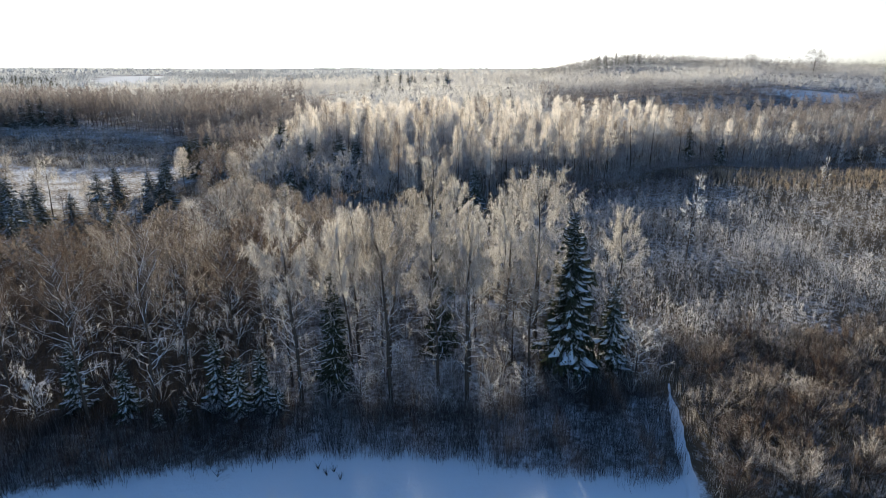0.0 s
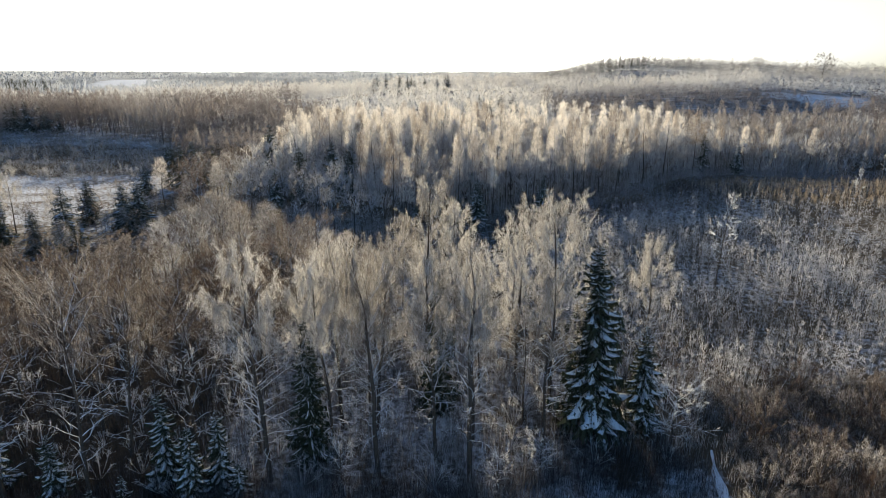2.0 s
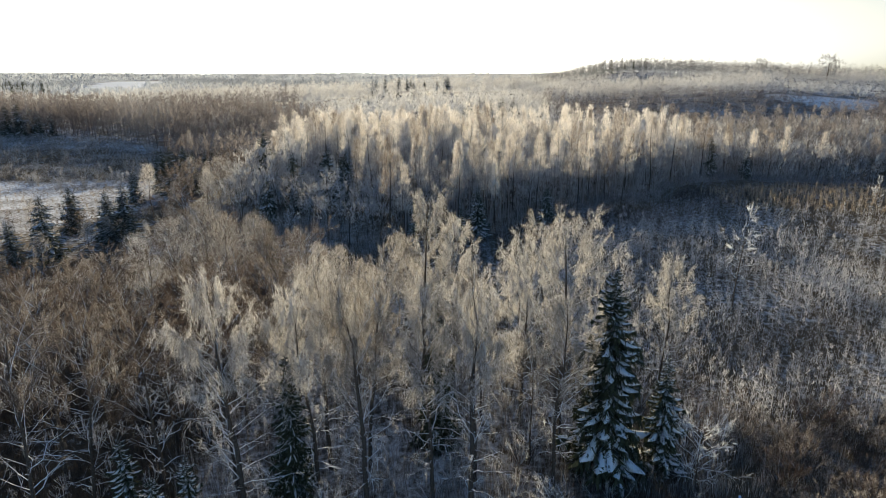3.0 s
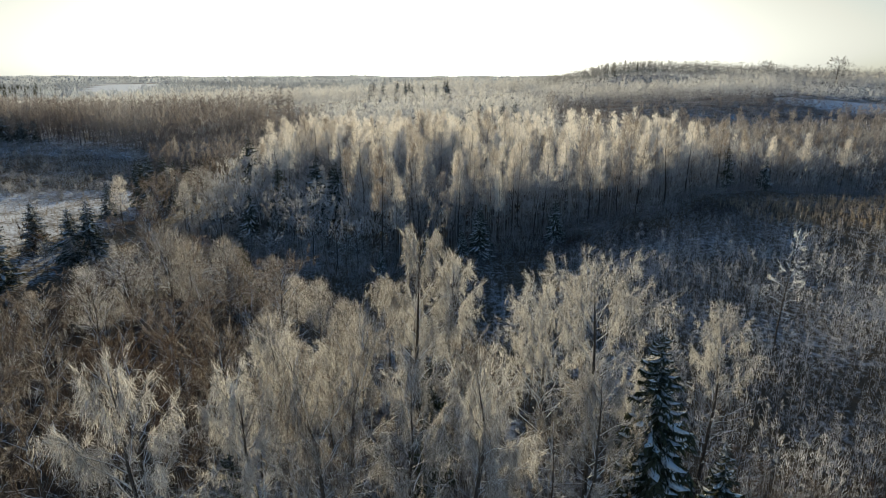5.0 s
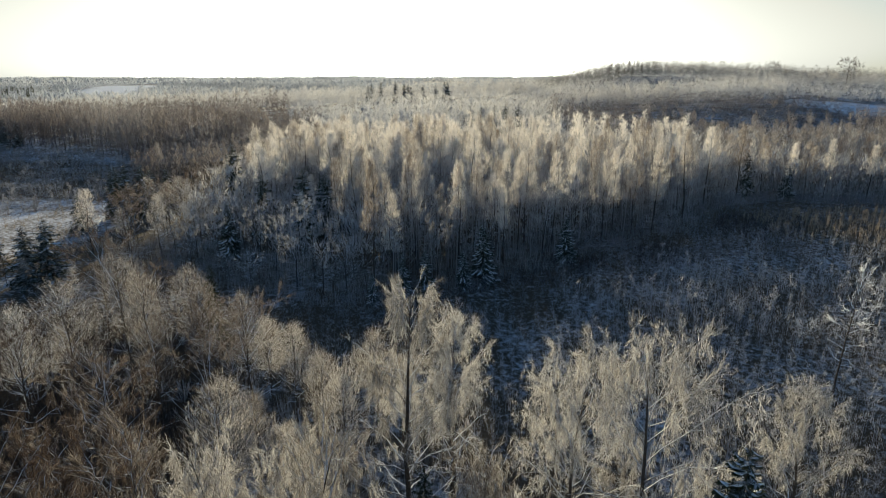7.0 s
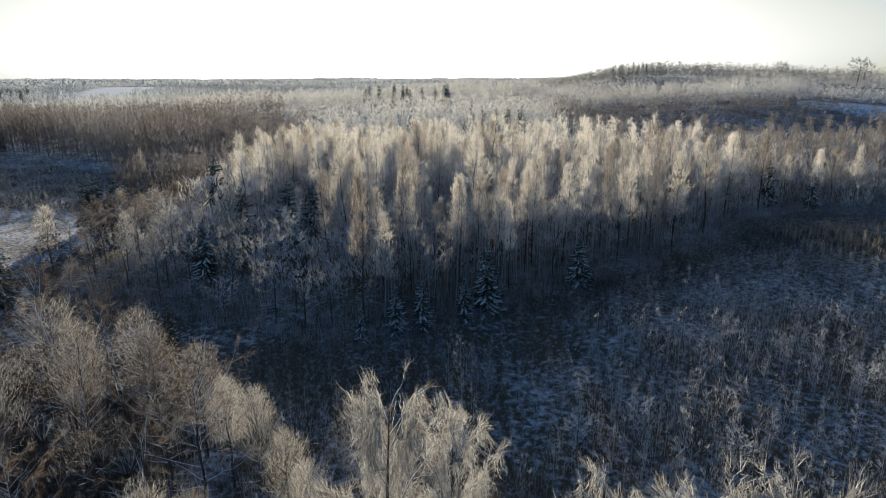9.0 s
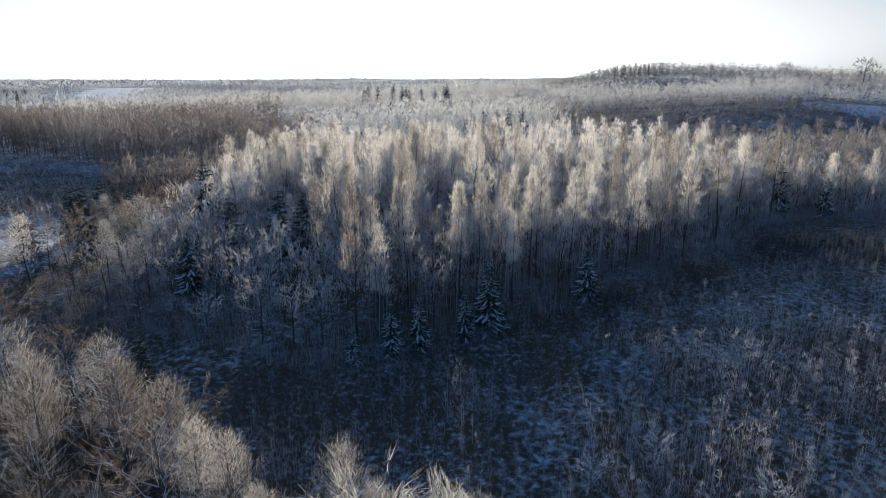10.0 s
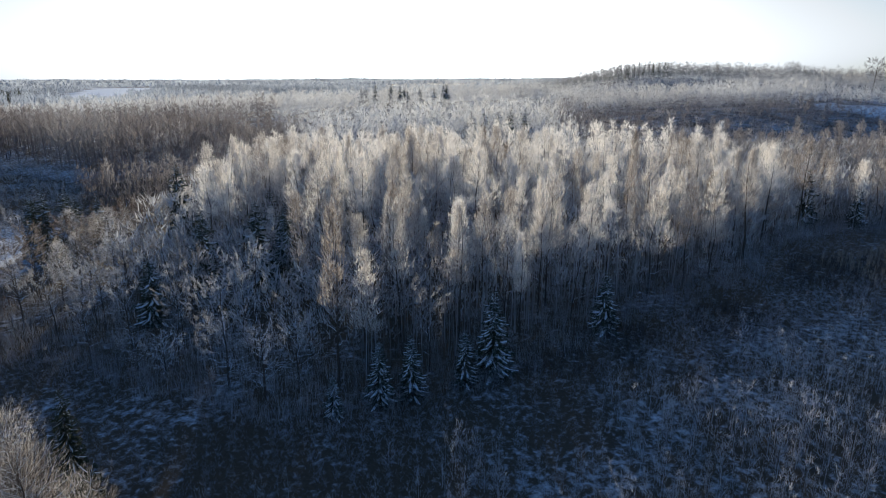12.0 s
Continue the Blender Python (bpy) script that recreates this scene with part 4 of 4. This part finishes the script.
for i in range(4):
    s = Soup()
    tube(s, [(0, 0, -0.3), (0, 0, 15.5)], [0.2, 0.04], 3)
    r = np.random.default_rng(220 + i)
    q, az = r.uniform(0.08, 1, 60), r.uniform(0, 6.3, 60)
    blades(s, r, np.column_stack([0 * q, 0 * q, 16 * q]), np.column_stack([np.cos(az), np.sin(az), -0.5 + 0.9 * q]), 3.3 * (1.12 - q), 0.9)
    fir.append(s.arrays())
firs = np.concatenate([scatter(75, [(-760, 880), (-570, 890), (-590, 960), (-780, 960)], 9), scatter(76, [(-500, 640), (-395, 650), (-405, 680), (-505, 675)], 8), scatter(77, [(118, 492), (150, 488), (160, 520), (124, 525)], 6, 0.7)])
wood("far_spruce_stand", "dark spruce stands far off", fir, 16.0, np.column_stack([firs, np.random.default_rng(78).uniform(10, 16, len(firs)) * np.where(firs[:, 0] > 0, 0.8, 1.2)]), M_NEEDLE, 79)
wood("horizon_forest", "forest on the horizon", roofs, 14.0, far_places(44, 1480, 4600, 62, 15, 22, wooded), M_HAZED, 44)


# ---- saplings, willows, brush ----
def sapling(seed, height, twigs, w, ln=0.3):
    rng = np.random.default_rng(seed)
    s = Soup()
    tube(s, [(0, 0, -0.1), (rng.normal(0, 0.1), rng.normal(0, 0.1), height)], [0.03, 0.006], 3)
    q = rng.uniform(0.15, 1, twigs)
    base = np.column_stack([np.zeros(twigs), np.zeros(twigs), q * height * 0.9])
    az = rng.uniform(0, 6.3, twigs)
    way = np.column_stack([np.cos(az), np.sin(az), rng.uniform(0.6, 1.9, twigs)])
    blades(s, rng, base, way, (1.2 - q) * height * ln * rng.uniform(0.6, 1.3, twigs), w)
    return s.arrays()


young = []
for i in range(6):
    stem = Soup()
    tube(stem, [(0, 0, -0.1), (0, 0, 3.6)], [0.03, 0.008], 3)
    young.append(joined([stem, plume(300 + i, 4.5, 0.75 + 0.06 * i, 96, 0.5, 0.031, 0.08, 0.6, 3, 0.45)]).arrays())
field_pts = scatter(50, FIELD, 1.2, 0.95)
keep = (field_pts[:, 0] < 62) & (field_pts[:, 1] < 150) | (np.random.default_rng(49).uniform(0, 1, len(field_pts)) < 0.40)
field_pts = field_pts[keep]
rng = np.random.default_rng(51)
patch = 0.5 + 0.5 * np.sin(field_pts[:, 0] * 0.17 + 2 * np.sin(field_pts[:, 1] * 0.11)) * np.sin(field_pts[:, 1] * 0.21)
hs = rng.uniform(2.3, 4.2, len(field_pts)) * (0.7 + 0.6 * patch) * np.where(field_pts[:, 0] < 16, 0.85, 1.0)
reedy = inside(field_pts[:, 0], field_pts[:, 1], REEDS)
for zone in DARK_PATCHES:
    hs = np.where(inside(field_pts[:, 0], field_pts[:, 1], zone), hs * 0.55, hs)
# saplings past the edge of the ridge's shadow, which get the darkened colour
in_shadow = field_pts[:, 1] > 106 + 0.5 * field_pts[:, 0] + 3 * np.sin(field_pts[:, 0] * 0.4) + rng.normal(0, 3, len(field_pts))
wood("birch_saplings", "dense young birch saplings with frosted tips filling the field", young, 4.5, np.column_stack([field_pts, hs])[~reedy & ~in_shadow], M_SAPLING, 52)
thin = [joined([plume(310 + i, 4.5, 0.8, 70, 0.55, 0.040, 0.08, 0.6, 3, 0.45)]).arrays() for i in range(4)]
wood("far_birch_saplings", "dense young birch saplings, coloured darker for the shadow of the ridge", thin, 4.5, np.column_stack([field_pts, hs])[~reedy & in_shadow], M_SHADOWED, 81)

mp = scatter(63, MEADOW, 2.2)
reeds = [sapling(320 + i, 1.6, 26, 0.05, 0.42) for i in range(3)]
rp = scatter(53, REEDS, 1.35)
wood("dead_reeds", "ochre dead reeds and tall grass before the ridge", reeds, 1.6, np.column_stack([rp, rng.uniform(1.2, 2.4, len(rp))]), M_REED, 54)
wood("meadow_grass", "pale dead grass standing in the snow of the meadow", reeds, 1.6, np.column_stack([mp, rng.uniform(0.7, 1.3, len(mp))]), M_REED, 64)


def brush_clump(seed, n, height, spread, w):
    r = np.random.default_rng(seed)
    s = Soup()
    base = np.column_stack([r.normal(0, spread, (n, 2)), np.full(n, -0.1)])
    way = np.column_stack([r.normal(0, 0.14, (n, 2)), np.ones(n)])
    blades(s, r, base, way, height * r.uniform(0.5, 1.1, n), w)
    return s.arrays()


brush = [brush_clump(340 + i, 44, 2.6, 0.55, 0.03) for i in range(4)]
TRACK = [(19.0, 38.5), (19.9, 41.2), (20.6, 44.0), (21.0, 46.5), (21.6, 49.0), (22.6, 52.8), (23.0, 55.2), (24.0, 58.4)]


def off_track(p, gap):
    """The points that keep clear of the trodden path."""
    near = np.full(len(p), 99.0)
    for (ax, ay), (bx, by) in zip(TRACK, TRACK[1:]):
        d = np.array([bx - ax, by - ay])
        s = np.clip(((p - [ax, ay]) @ d) / (d @ d), 0, 1)
        near = np.minimum(near, np.hypot(p[:, 0] - ax - s * d[0], p[:, 1] - ay - s * d[1]))
    return p[near > gap]


def build_track():
    """A narrow path trodden into the snow, hollow in the middle."""
    soup, line = Soup(), []
    for (ax, ay), (bx, by) in zip(TRACK, TRACK[1:]):
        line += [(ax + (bx - ax) * k / 8, ay + (by - ay) * k / 8) for k in range(8)]
    v, f = [], []
    for j, (x, y) in enumerate(line):
        half = min(1, (len(line) - j) / 16) * 0.42 + 0.03 * math.sin(j * 1.1) + 0.05 * math.sin(j * 0.6)
        for s, up in ((-1.5, -0.2), (-1.0, 0.09), (-0.5, 0.07), (0, 0.1), (0.5, 0.07), (1.0, 0.09), (1.5, -0.2)):
            px, py = x + s * half + 0.03 * math.sin(j * 0.9 + s), y - s * half * 0.3
            v.append((px, py, float(land(px, py)) + up))
    for j in range(len(line) - 1):
        for k in range(6):
            a = 7 * j + k
            f += [(a, a + 1, a + 8), (a, a + 8, a + 7)]
    soup.add(np.array(v), np.array(f))
    tagged(new("path", soup.mesh("path", M_GROUND, True)), "narrow snowy path trodden between brush and willows", "path", "", "structure")


build_track()
ep = off_track(scatter(55, EDGE, 0.8), 0.5)
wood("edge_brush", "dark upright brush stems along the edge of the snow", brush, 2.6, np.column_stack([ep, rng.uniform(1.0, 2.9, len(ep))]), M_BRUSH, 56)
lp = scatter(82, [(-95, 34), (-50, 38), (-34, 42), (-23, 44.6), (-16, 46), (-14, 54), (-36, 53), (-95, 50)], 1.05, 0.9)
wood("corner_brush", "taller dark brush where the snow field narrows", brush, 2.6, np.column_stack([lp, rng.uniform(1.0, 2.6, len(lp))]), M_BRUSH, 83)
rimed = []
for i in range(4):
    st, tw = bush(440 + i, 2.4, 1.3, 8, 130, 0.4, 0.03)
    rimed.append(joined([st, tw]).arrays())
ms = scatter(73, MEADOW, 3.3, 0.85)
ms = ms[ms[:, 1] > 196 + 8 * np.sin(ms[:, 0] * 0.13)]
wood("meadow_shrubs", "low rimed shrubs at the far side of the meadow", rimed, 2.4, np.column_stack([ms, rng.uniform(1.6, 4.4, len(ms))]), M_SHADE, 74)
gp = np.concatenate([scatter(67, GROVE, 3.2, 0.8), off_track(scatter(72, TRACKSIDE, 2.4, 0.9), 1.6)])
wood("rimed_shrubs", "low shrubs grey with rime under the birches", rimed, 2.4, np.column_stack([gp, rng.uniform(1.4, 3.2, len(gp))]), M_RIME, 68)
up = np.concatenate([scatter(57, GROVE, 1.55), off_track(scatter(71, TRACKSIDE, 1.7), 1.3)])
# the left of the grove gets darker stems that stand in for deep shade
deep_shade = up[:, 0] < -21 + 3 * np.sin(up[:, 1])
up = np.column_stack([up, rng.uniform(1.4, 4.0, len(up))])
wood("undergrowth", "thin leafless undergrowth grey with rime on the floor of the grove", brush, 2.6, up[~deep_shade], M_UNDER, 58)
wood("dark_undergrowth", "leafless undergrowth coloured dark for the deep shade under the birches", brush, 2.6, up[deep_shade], M_BRUSH, 59)
up = scatter(59, [(-60, 146), (-50, 128), (-35, 123), (-10, 113), (5, 121), (20, 132), (33, 141), (47, 150), (60, 168), (76, 180), (120, 186), (120, 200), (76, 195), (20, 150), (-10, 130), (-50, 150)], 1.8)
wood("ridge_undergrowth", "thin leafless undergrowth at the foot of the ridge", brush, 2.6, np.column_stack([up, rng.uniform(1.2, 3.2, len(up))]), M_SHADE, 60)
dp = np.concatenate([scatter(84 + i, zone, 1.1, 0.75) for i, zone in enumerate(DARK_PATCHES)])
wood("dark_brush", "patches of dark unfrosted brush among the saplings", brush, 2.6, np.column_stack([dp, rng.uniform(0.9, 2.2, len(dp))]), M_BRUSH, 88)

BUSHES = []
for i in range(5):
    st, tw = bush(400 + i, 3.4, 2.0, 20, 1050, 0.36, 0.023)
    BUSHES.append([("stool", st.mesh("stool", M_BARK, True)), ("crown", tw.mesh("crown", M_SHRUB))])
for x, y in off_track(scatter(61, [(20.2, 40), (21.8, 51), (22, 57), (21, 62), (24, 67), (60, 71), (75, 74), (75, 40)], 2.25), 1.6):
    plant(BUSHES[int(rng.integers(5))], "willow_bush", "rounded leafless willow bush, brown with frosted tips", "bush", "willow bushes beside the path", x, y, rng.uniform(0.55, 0.9) if rng.uniform() < 0.65 else rng.uniform(1.0, 1.35), rng.uniform(0, 360))
sc = off_track(scatter(65, [(20.2, 40), (21.8, 51), (22.4, 57), (21, 60), (25, 66), (75, 72), (75, 40)], 1.25, 0.95), 0.55)
wood("willow_scrub", "thicket of brown willow shoots between the bushes", brush, 2.6, np.column_stack([sc, rng.uniform(0.9, 1.9, len(sc))]), M_SHRUB, 66)


def weed(seed):
    """A tuft of dead stalks that stands out of the snow."""
    r = np.random.default_rng(seed)
    s = Soup()
    for i in range(12):
        az, ln = r.uniform(0, 6.3), r.uniform(0.35, 0.8)
        tip = np.array([math.cos(az) * 0.35, math.sin(az) * 0.35, ln])
        tube(s, [(0, 0, -0.05), tip * 0.5 + UP * 0.06, tip], [0.014, 0.011, 0.004], 3)
    return s.mesh("weed_tuft", M_BRUSH)


for i, (x, y) in enumerate(((-9.7, 43.7), (-8.5, 43.2), (-10.6, 44.6), (-28.3, 42.4), (-18.6, 43.1), (-9.2, 44.2))):
    tuft = tagged(new("weed_tuft", weed(500 + i)), "dark dead weed stalks standing in the snow", "weed", "weeds in the snow")
    tuft.location = (x, y, float(land(x, y)))
